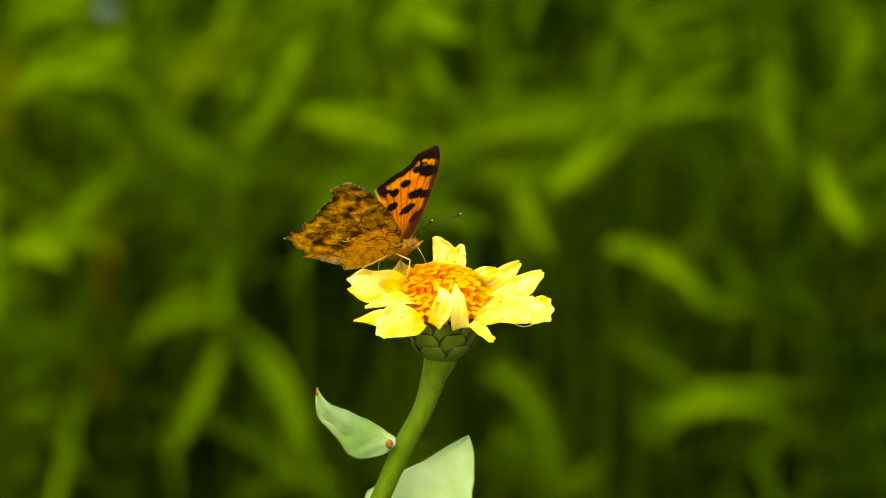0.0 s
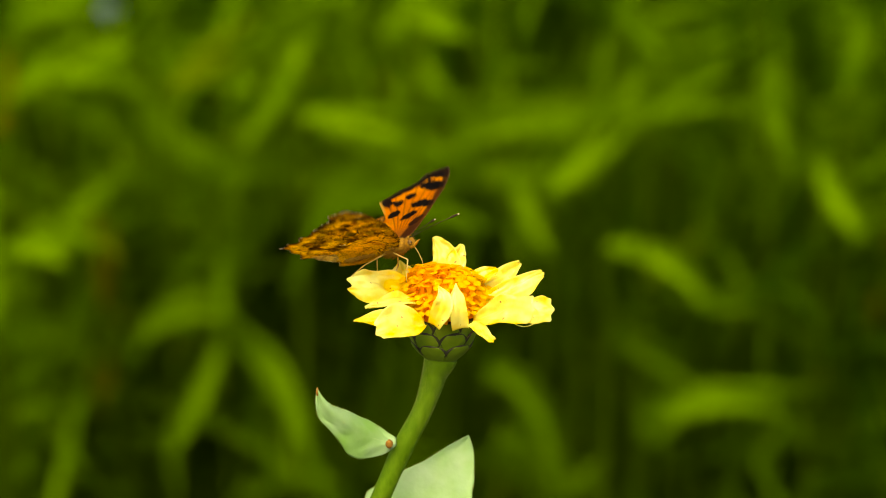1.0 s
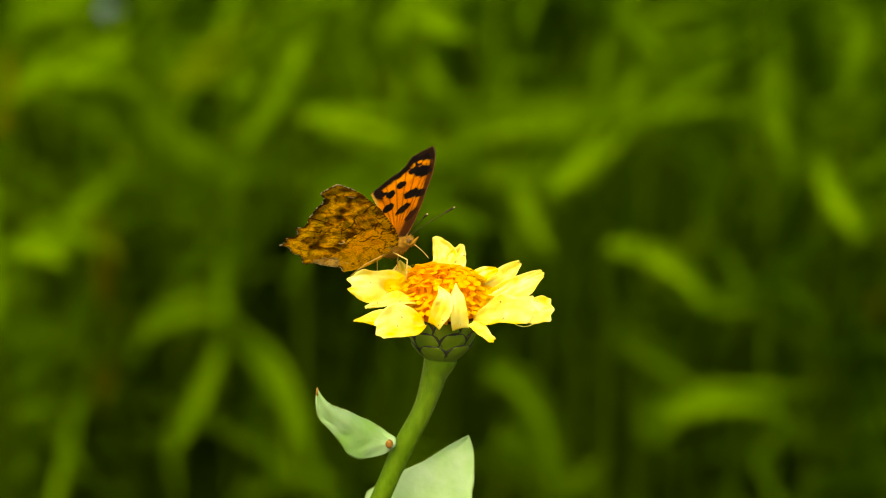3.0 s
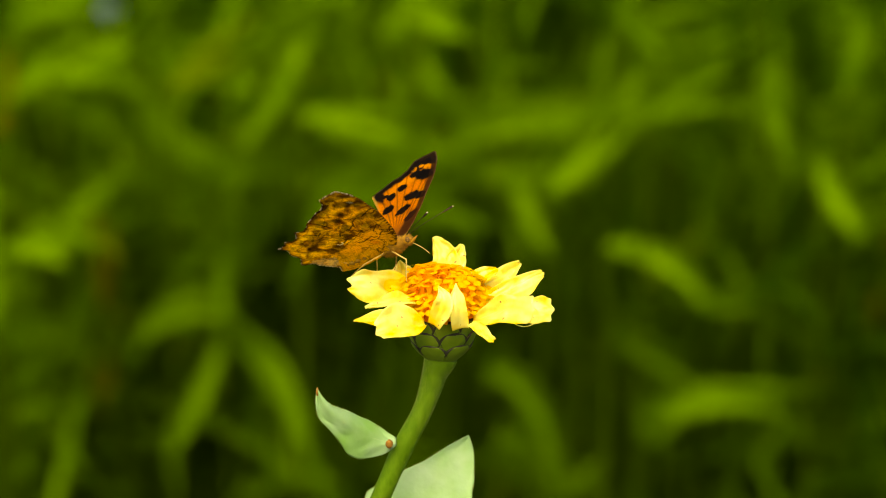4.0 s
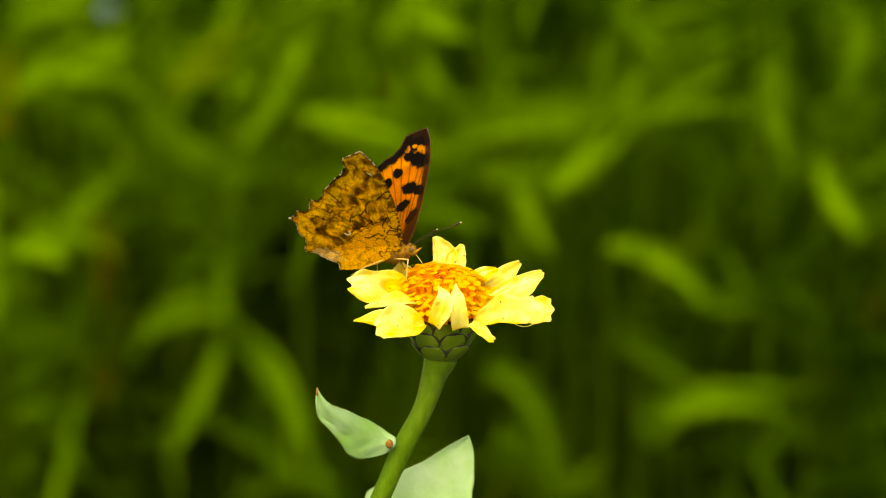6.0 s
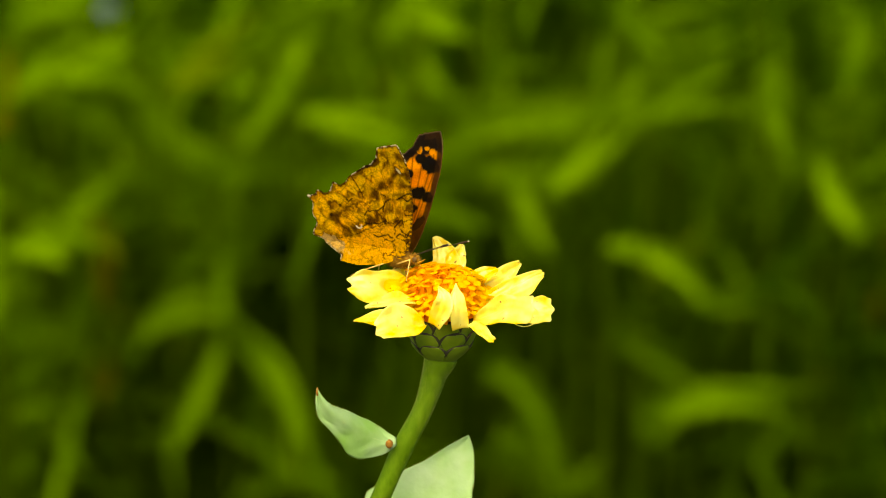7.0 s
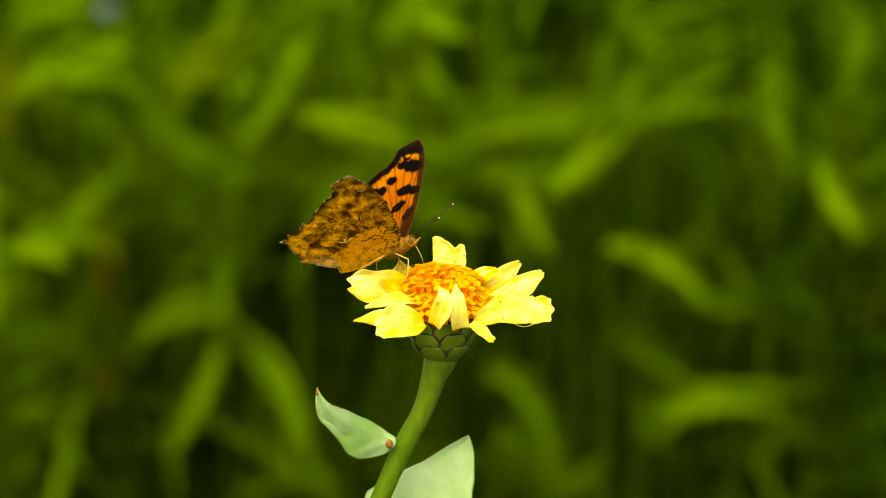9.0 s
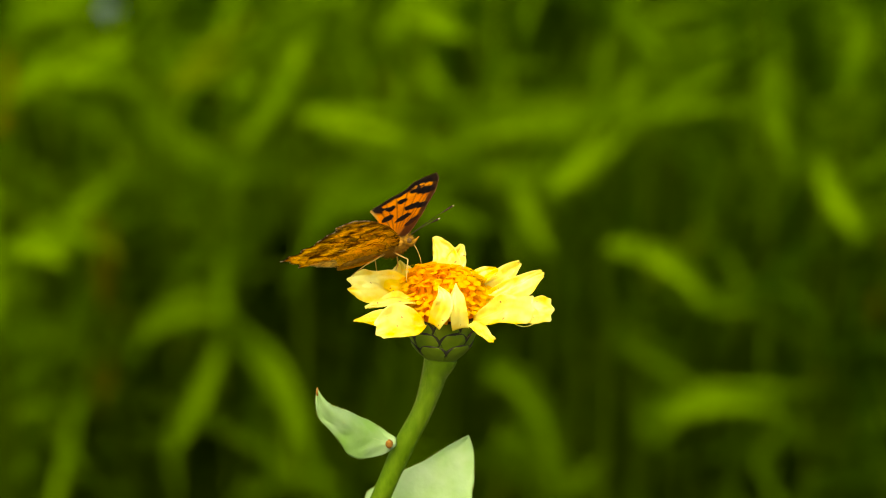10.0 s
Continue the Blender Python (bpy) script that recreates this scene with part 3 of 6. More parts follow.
grass_plant((-0.225, 1.512, 0.199), (-0.224, 1.492, 0.190), (-0.212, 1.472, 0.166), 0.0072, 1)
grass_plant((-0.221, 1.440, 0.217), (-0.201, 1.420, 0.235), (-0.187, 1.400, 0.235), 0.0071, 2)
grass_plant((-0.227, 1.561, 0.189), (-0.196, 1.541, 0.204), (-0.197, 1.521, 0.202), 0.0052, 1)
grass_plant((-0.214, 1.440, 0.152), (-0.200, 1.420, 0.178), (-0.176, 1.400, 0.180), 0.0107, 2)
grass_plant((-0.225, 1.546, 0.122), (-0.214, 1.526, 0.141), (-0.188, 1.506, 0.158), 0.0078, 1)
grass_plant((-0.155, 1.480, 0.174), (-0.149, 1.460, 0.166), (-0.142, 1.440, 0.152), 0.0043, 2)
grass_plant((-0.163, 1.587, 0.142), (-0.158, 1.567, 0.141), (-0.147, 1.547, 0.119), 0.0045, 1)
grass_plant((-0.102, 1.380, 0.171), (-0.080, 1.360, 0.194), (-0.054, 1.340, 0.193), 0.0104, 2)
grass_plant((-0.104, 1.489, 0.137), (-0.078, 1.469, 0.167), (-0.058, 1.449, 0.165), 0.0076, 1)
grass_plant((-0.064, 1.440, 0.152), (-0.049, 1.420, 0.175), (-0.046, 1.400, 0.198), 0.0050, 2)
grass_plant((-0.064, 1.531, 0.128), (-0.069, 1.511, 0.154), (-0.047, 1.491, 0.174), 0.0044, 1)
grass_plant((-0.154, 1.480, 0.255), (-0.146, 1.460, 0.273), (-0.132, 1.440, 0.284), 0.0043, 1)
grass_plant((-0.096, 1.480, 0.270), (-0.092, 1.460, 0.252), (-0.081, 1.440, 0.252), 0.0043, 0)
grass_plant((-0.100, 1.596, 0.243), (-0.091, 1.576, 0.220), (-0.085, 1.556, 0.231), 0.0045, 0)
grass_plant((-0.065, 1.480, 0.243), (-0.059, 1.460, 0.233), (-0.041, 1.440, 0.235), 0.0050, 2)
grass_plant((-0.059, 1.460, 0.259), (-0.050, 1.440, 0.258), (-0.052, 1.420, 0.233), 0.0043, 0)
grass_plant((0.077, 1.300, 0.318), (0.102, 1.280, 0.321), (0.120, 1.260, 0.305), 0.0087, 2)
grass_plant((0.077, 1.410, 0.293), (0.100, 1.390, 0.298), (0.131, 1.370, 0.278), 0.0063, 1)
grass_plant((0.118, 1.340, 0.293), (0.121, 1.320, 0.277), (0.147, 1.300, 0.289), 0.0075, 1)
grass_plant((0.124, 1.435, 0.276), (0.109, 1.415, 0.261), (0.161, 1.395, 0.264), 0.0054, 0)
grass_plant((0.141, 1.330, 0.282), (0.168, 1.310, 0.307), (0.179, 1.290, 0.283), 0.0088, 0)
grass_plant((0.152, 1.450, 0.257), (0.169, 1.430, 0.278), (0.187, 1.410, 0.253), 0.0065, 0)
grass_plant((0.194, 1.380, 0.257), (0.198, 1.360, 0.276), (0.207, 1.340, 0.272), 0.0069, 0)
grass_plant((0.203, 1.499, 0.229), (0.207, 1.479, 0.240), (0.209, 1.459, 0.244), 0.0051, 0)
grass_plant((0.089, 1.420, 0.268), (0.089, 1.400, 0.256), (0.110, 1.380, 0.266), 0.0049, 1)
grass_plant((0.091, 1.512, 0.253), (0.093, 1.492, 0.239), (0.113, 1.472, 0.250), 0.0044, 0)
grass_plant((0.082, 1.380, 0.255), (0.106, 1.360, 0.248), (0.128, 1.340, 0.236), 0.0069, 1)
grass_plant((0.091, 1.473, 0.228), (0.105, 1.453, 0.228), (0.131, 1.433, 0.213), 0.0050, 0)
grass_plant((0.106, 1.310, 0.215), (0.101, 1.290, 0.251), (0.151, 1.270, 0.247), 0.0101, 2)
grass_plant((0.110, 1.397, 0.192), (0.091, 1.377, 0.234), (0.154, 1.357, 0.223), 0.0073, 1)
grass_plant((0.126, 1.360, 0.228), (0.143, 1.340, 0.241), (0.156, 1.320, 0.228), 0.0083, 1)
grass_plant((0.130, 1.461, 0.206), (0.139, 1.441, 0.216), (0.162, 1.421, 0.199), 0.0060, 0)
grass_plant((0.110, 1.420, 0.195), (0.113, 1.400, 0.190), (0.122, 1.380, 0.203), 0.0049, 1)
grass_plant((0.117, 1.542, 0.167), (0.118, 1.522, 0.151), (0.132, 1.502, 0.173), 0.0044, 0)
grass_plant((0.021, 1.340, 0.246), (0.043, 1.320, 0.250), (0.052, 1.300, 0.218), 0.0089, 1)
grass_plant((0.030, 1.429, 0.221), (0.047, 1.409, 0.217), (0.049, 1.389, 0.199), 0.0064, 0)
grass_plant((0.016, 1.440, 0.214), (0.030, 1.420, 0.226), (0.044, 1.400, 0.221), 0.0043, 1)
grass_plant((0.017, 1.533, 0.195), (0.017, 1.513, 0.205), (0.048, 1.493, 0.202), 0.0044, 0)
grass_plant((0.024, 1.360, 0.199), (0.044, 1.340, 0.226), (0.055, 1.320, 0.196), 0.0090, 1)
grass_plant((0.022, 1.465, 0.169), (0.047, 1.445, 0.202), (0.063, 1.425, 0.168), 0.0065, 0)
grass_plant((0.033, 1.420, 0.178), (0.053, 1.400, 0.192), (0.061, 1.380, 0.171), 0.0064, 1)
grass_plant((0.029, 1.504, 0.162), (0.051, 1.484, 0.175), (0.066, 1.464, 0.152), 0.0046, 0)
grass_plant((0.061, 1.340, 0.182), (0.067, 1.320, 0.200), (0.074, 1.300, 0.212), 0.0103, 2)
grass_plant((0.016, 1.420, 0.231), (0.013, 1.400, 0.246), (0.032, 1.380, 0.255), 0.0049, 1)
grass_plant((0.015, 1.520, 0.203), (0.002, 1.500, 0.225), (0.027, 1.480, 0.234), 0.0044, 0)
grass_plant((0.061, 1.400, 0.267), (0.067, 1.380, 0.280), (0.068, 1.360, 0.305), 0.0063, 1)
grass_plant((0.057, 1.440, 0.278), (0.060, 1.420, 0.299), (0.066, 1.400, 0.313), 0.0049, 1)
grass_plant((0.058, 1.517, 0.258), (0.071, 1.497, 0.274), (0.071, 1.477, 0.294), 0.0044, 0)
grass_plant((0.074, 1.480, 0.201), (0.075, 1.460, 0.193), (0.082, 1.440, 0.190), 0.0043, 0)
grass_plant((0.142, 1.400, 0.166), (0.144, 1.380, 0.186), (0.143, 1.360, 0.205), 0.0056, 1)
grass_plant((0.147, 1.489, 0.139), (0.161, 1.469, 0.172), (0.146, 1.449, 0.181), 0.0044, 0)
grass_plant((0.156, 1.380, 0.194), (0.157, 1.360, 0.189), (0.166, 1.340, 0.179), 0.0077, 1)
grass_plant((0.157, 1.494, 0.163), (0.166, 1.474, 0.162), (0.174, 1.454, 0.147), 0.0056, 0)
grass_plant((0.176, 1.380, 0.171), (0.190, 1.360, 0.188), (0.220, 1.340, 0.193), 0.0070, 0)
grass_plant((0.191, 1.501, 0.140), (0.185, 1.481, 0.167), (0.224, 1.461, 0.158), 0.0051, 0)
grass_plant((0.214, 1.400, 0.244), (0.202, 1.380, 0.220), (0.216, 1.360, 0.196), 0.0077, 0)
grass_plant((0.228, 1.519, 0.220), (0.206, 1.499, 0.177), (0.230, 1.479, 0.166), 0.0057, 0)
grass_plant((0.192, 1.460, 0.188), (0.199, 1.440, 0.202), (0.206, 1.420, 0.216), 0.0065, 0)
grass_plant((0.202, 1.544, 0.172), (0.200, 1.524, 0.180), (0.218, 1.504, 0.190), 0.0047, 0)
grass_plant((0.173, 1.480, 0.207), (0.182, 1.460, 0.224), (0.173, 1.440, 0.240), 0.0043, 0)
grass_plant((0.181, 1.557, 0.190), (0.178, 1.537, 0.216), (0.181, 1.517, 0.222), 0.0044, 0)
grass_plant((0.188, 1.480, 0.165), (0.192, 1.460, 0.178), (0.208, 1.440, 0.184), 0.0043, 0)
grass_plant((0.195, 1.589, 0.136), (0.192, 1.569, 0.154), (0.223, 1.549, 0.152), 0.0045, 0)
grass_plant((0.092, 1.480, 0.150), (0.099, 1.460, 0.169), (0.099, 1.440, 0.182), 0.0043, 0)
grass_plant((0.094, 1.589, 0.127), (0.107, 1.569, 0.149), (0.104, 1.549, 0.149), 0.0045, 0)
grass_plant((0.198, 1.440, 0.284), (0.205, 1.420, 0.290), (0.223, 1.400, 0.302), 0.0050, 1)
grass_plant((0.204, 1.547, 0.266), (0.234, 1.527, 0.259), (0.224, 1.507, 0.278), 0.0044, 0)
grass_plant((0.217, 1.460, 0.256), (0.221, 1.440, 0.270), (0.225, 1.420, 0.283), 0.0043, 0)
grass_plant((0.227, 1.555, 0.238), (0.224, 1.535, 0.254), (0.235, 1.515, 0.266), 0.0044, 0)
grass_plant((-0.096, 1.380, 0.292), (-0.085, 1.360, 0.323), (-0.091, 1.340, 0.348), 0.0103, 1)
grass_plant((-0.093, 1.481, 0.275), (-0.077, 1.461, 0.294), (-0.097, 1.441, 0.330), 0.0075, 0)
grass_plant((-0.075, 1.440, 0.278), (-0.072, 1.420, 0.299), (-0.057, 1.400, 0.313), 0.0063, 1)
grass_plant((-0.078, 1.529, 0.256), (-0.082, 1.509, 0.294), (-0.054, 1.489, 0.290), 0.0046, 0)
grass_plant((-0.063, 1.420, 0.323), (-0.043, 1.400, 0.332), (-0.034, 1.380, 0.357), 0.0084, 1)
grass_plant((-0.072, 1.532, 0.303), (-0.025, 1.512, 0.296), (-0.038, 1.492, 0.338), 0.0061, 0)
grass_plant((-0.088, 1.400, 0.336), (-0.072, 1.380, 0.347), (-0.061, 1.360, 0.363), 0.0069, 1)
grass_plant((-0.090, 1.488, 0.317), (-0.073, 1.468, 0.336), (-0.071, 1.448, 0.342), 0.0050, 0)
grass_plant((0.010, 1.380, 0.292), (0.024, 1.360, 0.315), (0.015, 1.340, 0.342), 0.0083, 1)
grass_plant((0.012, 1.466, 0.270), (0.025, 1.446, 0.298), (0.012, 1.426, 0.325), 0.0060, 0)
grass_plant((0.027, 1.400, 0.293), (0.038, 1.380, 0.310), (0.026, 1.360, 0.333), 0.0069, 1)
grass_plant((0.025, 1.494, 0.272), (0.042, 1.474, 0.288), (0.030, 1.454, 0.315), 0.0050, 0)
grass_plant((0.004, 1.420, 0.332), (0.017, 1.400, 0.343), (0.035, 1.380, 0.343), 0.0063, 1)
grass_plant((0.044, 1.420, 0.289), (0.062, 1.400, 0.297), (0.063, 1.380, 0.323), 0.0056, 1)
grass_plant((0.043, 1.528, 0.269), (0.070, 1.508, 0.265), (0.063, 1.488, 0.299), 0.0044, 0)
grass_plant((-0.046, 1.440, 0.357), (-0.029, 1.420, 0.367), (-0.012, 1.400, 0.361), 0.0063, 1)
grass_plant((-0.048, 1.528, 0.340), (-0.028, 1.508, 0.355), (-0.014, 1.488, 0.348), 0.0046, 0)
grass_plant((-0.214, 1.380, 0.180), (-0.197, 1.360, 0.202), (-0.196, 1.340, 0.224), 0.0084, 2)
grass_plant((-0.220, 1.497, 0.151), (-0.224, 1.477, 0.183), (-0.198, 1.457, 0.190), 0.0061, 1)
grass_plant((-0.171, 1.420, 0.233), (-0.157, 1.400, 0.250), (-0.149, 1.380, 0.266), 0.0084, 2)
grass_plant((-0.170, 1.500, 0.218), (-0.155, 1.480, 0.220), (-0.146, 1.460, 0.244), 0.0061, 1)
grass_plant((-0.182, 1.440, 0.182), (-0.170, 1.420, 0.193), (-0.154, 1.400, 0.192), 0.0050, 2)
grass_plant((-0.191, 1.547, 0.156), (-0.160, 1.527, 0.167), (-0.168, 1.507, 0.167), 0.0045, 1)
grass_plant((-0.212, 1.420, 0.323), (-0.196, 1.400, 0.330), (-0.181, 1.380, 0.314), 0.0070, 1)
grass_plant((-0.224, 1.536, 0.298), (-0.198, 1.516, 0.304), (-0.189, 1.496, 0.285), 0.0051, 0)
grass_plant((-0.153, 1.460, 0.283), (-0.153, 1.440, 0.302), (-0.136, 1.420, 0.309), 0.0050, 1)
grass_plant((-0.158, 1.569, 0.258), (-0.155, 1.549, 0.270), (-0.144, 1.529, 0.291), 0.0044, 0)
grass_plant((-0.219, 1.440, 0.333), (-0.206, 1.420, 0.337), (-0.194, 1.400, 0.330), 0.0070, 1)
grass_plant((-0.229, 1.562, 0.305), (-0.206, 1.542, 0.306), (-0.206, 1.522, 0.305), 0.0052, 0)
grass_plant((-0.095, 1.420, 0.163), (-0.091, 1.400, 0.189), (-0.077, 1.380, 0.203), 0.0064, 2)
grass_plant((-0.092, 1.538, 0.131), (-0.100, 1.518, 0.148), (-0.078, 1.498, 0.174), 0.0047, 1)
grass_plant((-0.065, 1.460, 0.188), (-0.053, 1.440, 0.205), (-0.064, 1.420, 0.222), 0.0043, 2)
grass_plant((0.007, 1.400, 0.302), (0.018, 1.380, 0.326), (0.042, 1.360, 0.320), 0.0139, 2)
grass_plant((0.010, 1.487, 0.283), (0.016, 1.467, 0.300), (0.042, 1.447, 0.301), 0.0100, 1)
grass_plant((-0.088, 1.420, 0.303), (-0.079, 1.400, 0.330), (-0.048, 1.380, 0.340), 0.0133, 2)
grass_plant((-0.088, 1.523, 0.282), (-0.083, 1.503, 0.309), (-0.051, 1.483, 0.324), 0.0097, 1)
grass_plant((-0.103, 1.440, 0.287), (-0.087, 1.420, 0.309), (-0.065, 1.400, 0.307), 0.0106, 1)
grass_plant((-0.107, 1.560, 0.257), (-0.083, 1.540, 0.273), (-0.068, 1.520, 0.285), 0.0077, 0)
grass_plant((-0.024, 1.460, 0.312), (-0.005, 1.440, 0.336), (0.007, 1.420, 0.326), 0.0099, 1)
grass_plant((-0.026, 1.570, 0.288), (-0.019, 1.550, 0.322), (0.004, 1.530, 0.308), 0.0072, 0)
grass_plant((0.002, 1.460, 0.280), (0.009, 1.440, 0.300), (0.033, 1.420, 0.291), 0.0085, 1)
grass_plant((0.009, 1.577, 0.257), (-0.011, 1.557, 0.271), (0.040, 1.537, 0.270), 0.0062, 0)
grass_plant((-0.167, 1.460, 0.289), (-0.150, 1.440, 0.310), (-0.128, 1.420, 0.309), 0.0085, 1)
grass_plant((-0.090, 1.460, 0.248), (-0.091, 1.440, 0.232), (-0.075, 1.420, 0.228), 0.0064, 2)
grass_plant((-0.094, 1.540, 0.229), (-0.092, 1.520, 0.223), (-0.085, 1.500, 0.203), 0.0046, 1)
grass_plant((-0.102, 1.480, 0.311), (-0.077, 1.460, 0.303), (-0.046, 1.440, 0.319), 0.0121, 2)
grass_plant((-0.104, 1.586, 0.291), (-0.090, 1.566, 0.288), (-0.046, 1.546, 0.303), 0.0088, 1)
grass_plant((-0.053, 1.480, 0.290), (-0.032, 1.460, 0.309), (-0.001, 1.440, 0.305), 0.0122, 2)
grass_plant((-0.062, 1.590, 0.272), (-0.051, 1.570, 0.290), (0.006, 1.550, 0.283), 0.0089, 1)
grass_plant((-0.024, 1.460, 0.289), (-0.001, 1.440, 0.313), (0.021, 1.420, 0.315), 0.0121, 2)
grass_plant((-0.026, 1.575, 0.262), (0.001, 1.555, 0.290), (0.021, 1.535, 0.295), 0.0088, 1)
grass_plant((-0.102, 1.480, 0.296), (-0.082, 1.460, 0.300), (-0.058, 1.440, 0.293), 0.0100, 2)
grass_plant((-0.113, 1.582, 0.279), (-0.065, 1.562, 0.276), (-0.067, 1.542, 0.275), 0.0073, 1)
grass_plant((-0.007, 1.460, 0.315), (0.009, 1.440, 0.307), (0.007, 1.420, 0.289), 0.0099, 2)
grass_plant((-0.006, 1.535, 0.297), (0.004, 1.515, 0.298), (0.007, 1.495, 0.269), 0.0072, 1)
grass_plant((-0.042, 1.500, 0.304), (-0.024, 1.480, 0.315), (-0.007, 1.460, 0.309), 0.0086, 2)
grass_plant((-0.044, 1.578, 0.289), (-0.028, 1.558, 0.298), (-0.004, 1.538, 0.296), 0.0062, 1)
grass_plant((-0.221, 1.400, 0.198), (-0.204, 1.380, 0.210), (-0.182, 1.360, 0.205), 0.0119, 2)
grass_plant((-0.230, 1.492, 0.180), (-0.220, 1.472, 0.186), (-0.181, 1.452, 0.181), 0.0087, 1)
grass_plant((-0.208, 1.320, 0.263), (-0.190, 1.300, 0.257), (-0.173, 1.280, 0.273), 0.0115, 2)
grass_plant((-0.213, 1.418, 0.244), (-0.186, 1.398, 0.235), (-0.178, 1.378, 0.253), 0.0084, 1)
grass_plant((-0.159, 1.440, 0.199), (-0.143, 1.420, 0.216), (-0.128, 1.400, 0.209), 0.0085, 2)
grass_plant((-0.165, 1.557, 0.175), (-0.158, 1.537, 0.185), (-0.126, 1.517, 0.176), 0.0062, 1)
grass_plant((-0.196, 1.440, 0.158), (-0.179, 1.420, 0.175), (-0.157, 1.400, 0.169), 0.0086, 2)
grass_plant((-0.098, 1.420, 0.210), (-0.083, 1.400, 0.206), (-0.080, 1.380, 0.191), 0.0085, 2)
grass_plant((-0.105, 1.525, 0.187), (-0.083, 1.505, 0.178), (-0.088, 1.485, 0.162), 0.0062, 1)
grass_plant((-0.209, 1.240, 0.287), (-0.190, 1.220, 0.299), (-0.187, 1.200, 0.326), 0.0098, 2)
grass_plant((-0.204, 1.220, 0.332), (-0.185, 1.200, 0.344), (-0.173, 1.180, 0.337), 0.0110, 2)
grass_plant((-0.214, 1.325, 0.310), (-0.188, 1.305, 0.323), (-0.182, 1.285, 0.319), 0.0080, 1)
grass_plant((-0.209, 1.210, 0.305), (-0.197, 1.190, 0.314), (-0.195, 1.170, 0.338), 0.0090, 2)
grass_plant((-0.212, 1.299, 0.281), (-0.217, 1.279, 0.297), (-0.198, 1.259, 0.321), 0.0066, 1)
grass_plant((-0.203, 1.260, 0.258), (-0.187, 1.240, 0.267), (-0.187, 1.220, 0.292), 0.0099, 2)
grass_plant((-0.211, 1.380, 0.223), (-0.191, 1.360, 0.245), (-0.195, 1.340, 0.264), 0.0073, 1)
grass_plant((-0.187, 1.360, 0.248), (-0.174, 1.340, 0.263), (-0.172, 1.320, 0.283), 0.0062, 2)
grass_plant((-0.203, 1.470, 0.217), (-0.162, 1.450, 0.231), (-0.184, 1.430, 0.261), 0.0045, 1)
grass_plant((-0.166, 1.420, 0.216), (-0.154, 1.400, 0.224), (-0.149, 1.380, 0.243), 0.0049, 2)
grass_plant((-0.177, 1.543, 0.191), (-0.147, 1.523, 0.202), (-0.161, 1.503, 0.210), 0.0044, 1)
grass_plant((-0.209, 1.320, 0.229), (-0.185, 1.300, 0.246), (-0.173, 1.280, 0.239), 0.0081, 2)
grass_plant((-0.216, 1.340, 0.190), (-0.201, 1.320, 0.203), (-0.196, 1.300, 0.220), 0.0096, 2)
grass_plant((-0.228, 1.448, 0.161), (-0.202, 1.428, 0.181), (-0.208, 1.408, 0.188), 0.0070, 1)
grass_plant((-0.066, 1.320, 0.324), (-0.040, 1.300, 0.346), (-0.009, 1.280, 0.348), 0.0148, 1)
grass_plant((-0.074, 1.434, 0.304), (-0.042, 1.414, 0.312), (-0.005, 1.394, 0.323), 0.0108, 0)
grass_plant((-0.025, 1.320, 0.324), (-0.004, 1.300, 0.340), (0.018, 1.280, 0.333), 0.0134, 1)
grass_plant((-0.024, 1.427, 0.301), (-0.006, 1.407, 0.315), (0.026, 1.387, 0.305), 0.0098, 0)
grass_plant((-0.051, 1.360, 0.335), (-0.028, 1.340, 0.338), (-0.007, 1.320, 0.324), 0.0102, 1)
grass_plant((-0.048, 1.454, 0.319), (-0.026, 1.434, 0.315), (-0.007, 1.414, 0.310), 0.0074, 0)


def small_blossom(place):
    """A small five-petalled pale blue blossom on a thin stalk among the grass."""
    p = Vector(place)
    flower = new("small_blossom")
    flower.location = (p.x, p.y + 0.02, 0)
    top = p - flower.location
    part("stalk", tube("stalk", spline([(0, 0, -0.01), (0.004, 0.004, top.z * 0.5), tuple(top)], 8), [0.0015] * 8, CULM, 6), flower)
    for k in range(5):
        a = 2 * math.pi * k / 5 + 0.3
        out, up = Vector((math.cos(a), -0.25, math.sin(a))).normalized(), Vector((0, -1, 0.3)).normalized()
        side = out.cross(up).normalized()
        rows = [[top + out * (0.0062 * t) + side * (0.0034 * math.sin(math.pi * (0.12 + 0.8 * t)) * s) + up * (0.001 * s * s) for s in (-1, -0.4, 0.4, 1)] for t in np.linspace(0, 1, 6)]
        part("petal", sheet("petal", rows, 0.0003, PALE_BLUE), flower)
    tagged(flower, "small pale blue blossom on a thin stalk among grass", "flower")


small_blossom((-0.159, 1.330, 0.426))


# ---- the zinnia ----
zinnia = new("zinnia")
zinnia.location = FLOWER
tagged(zinnia, "single yellow zinnia with orange disc and pale green leaves", "flower")
petal_count = [0]


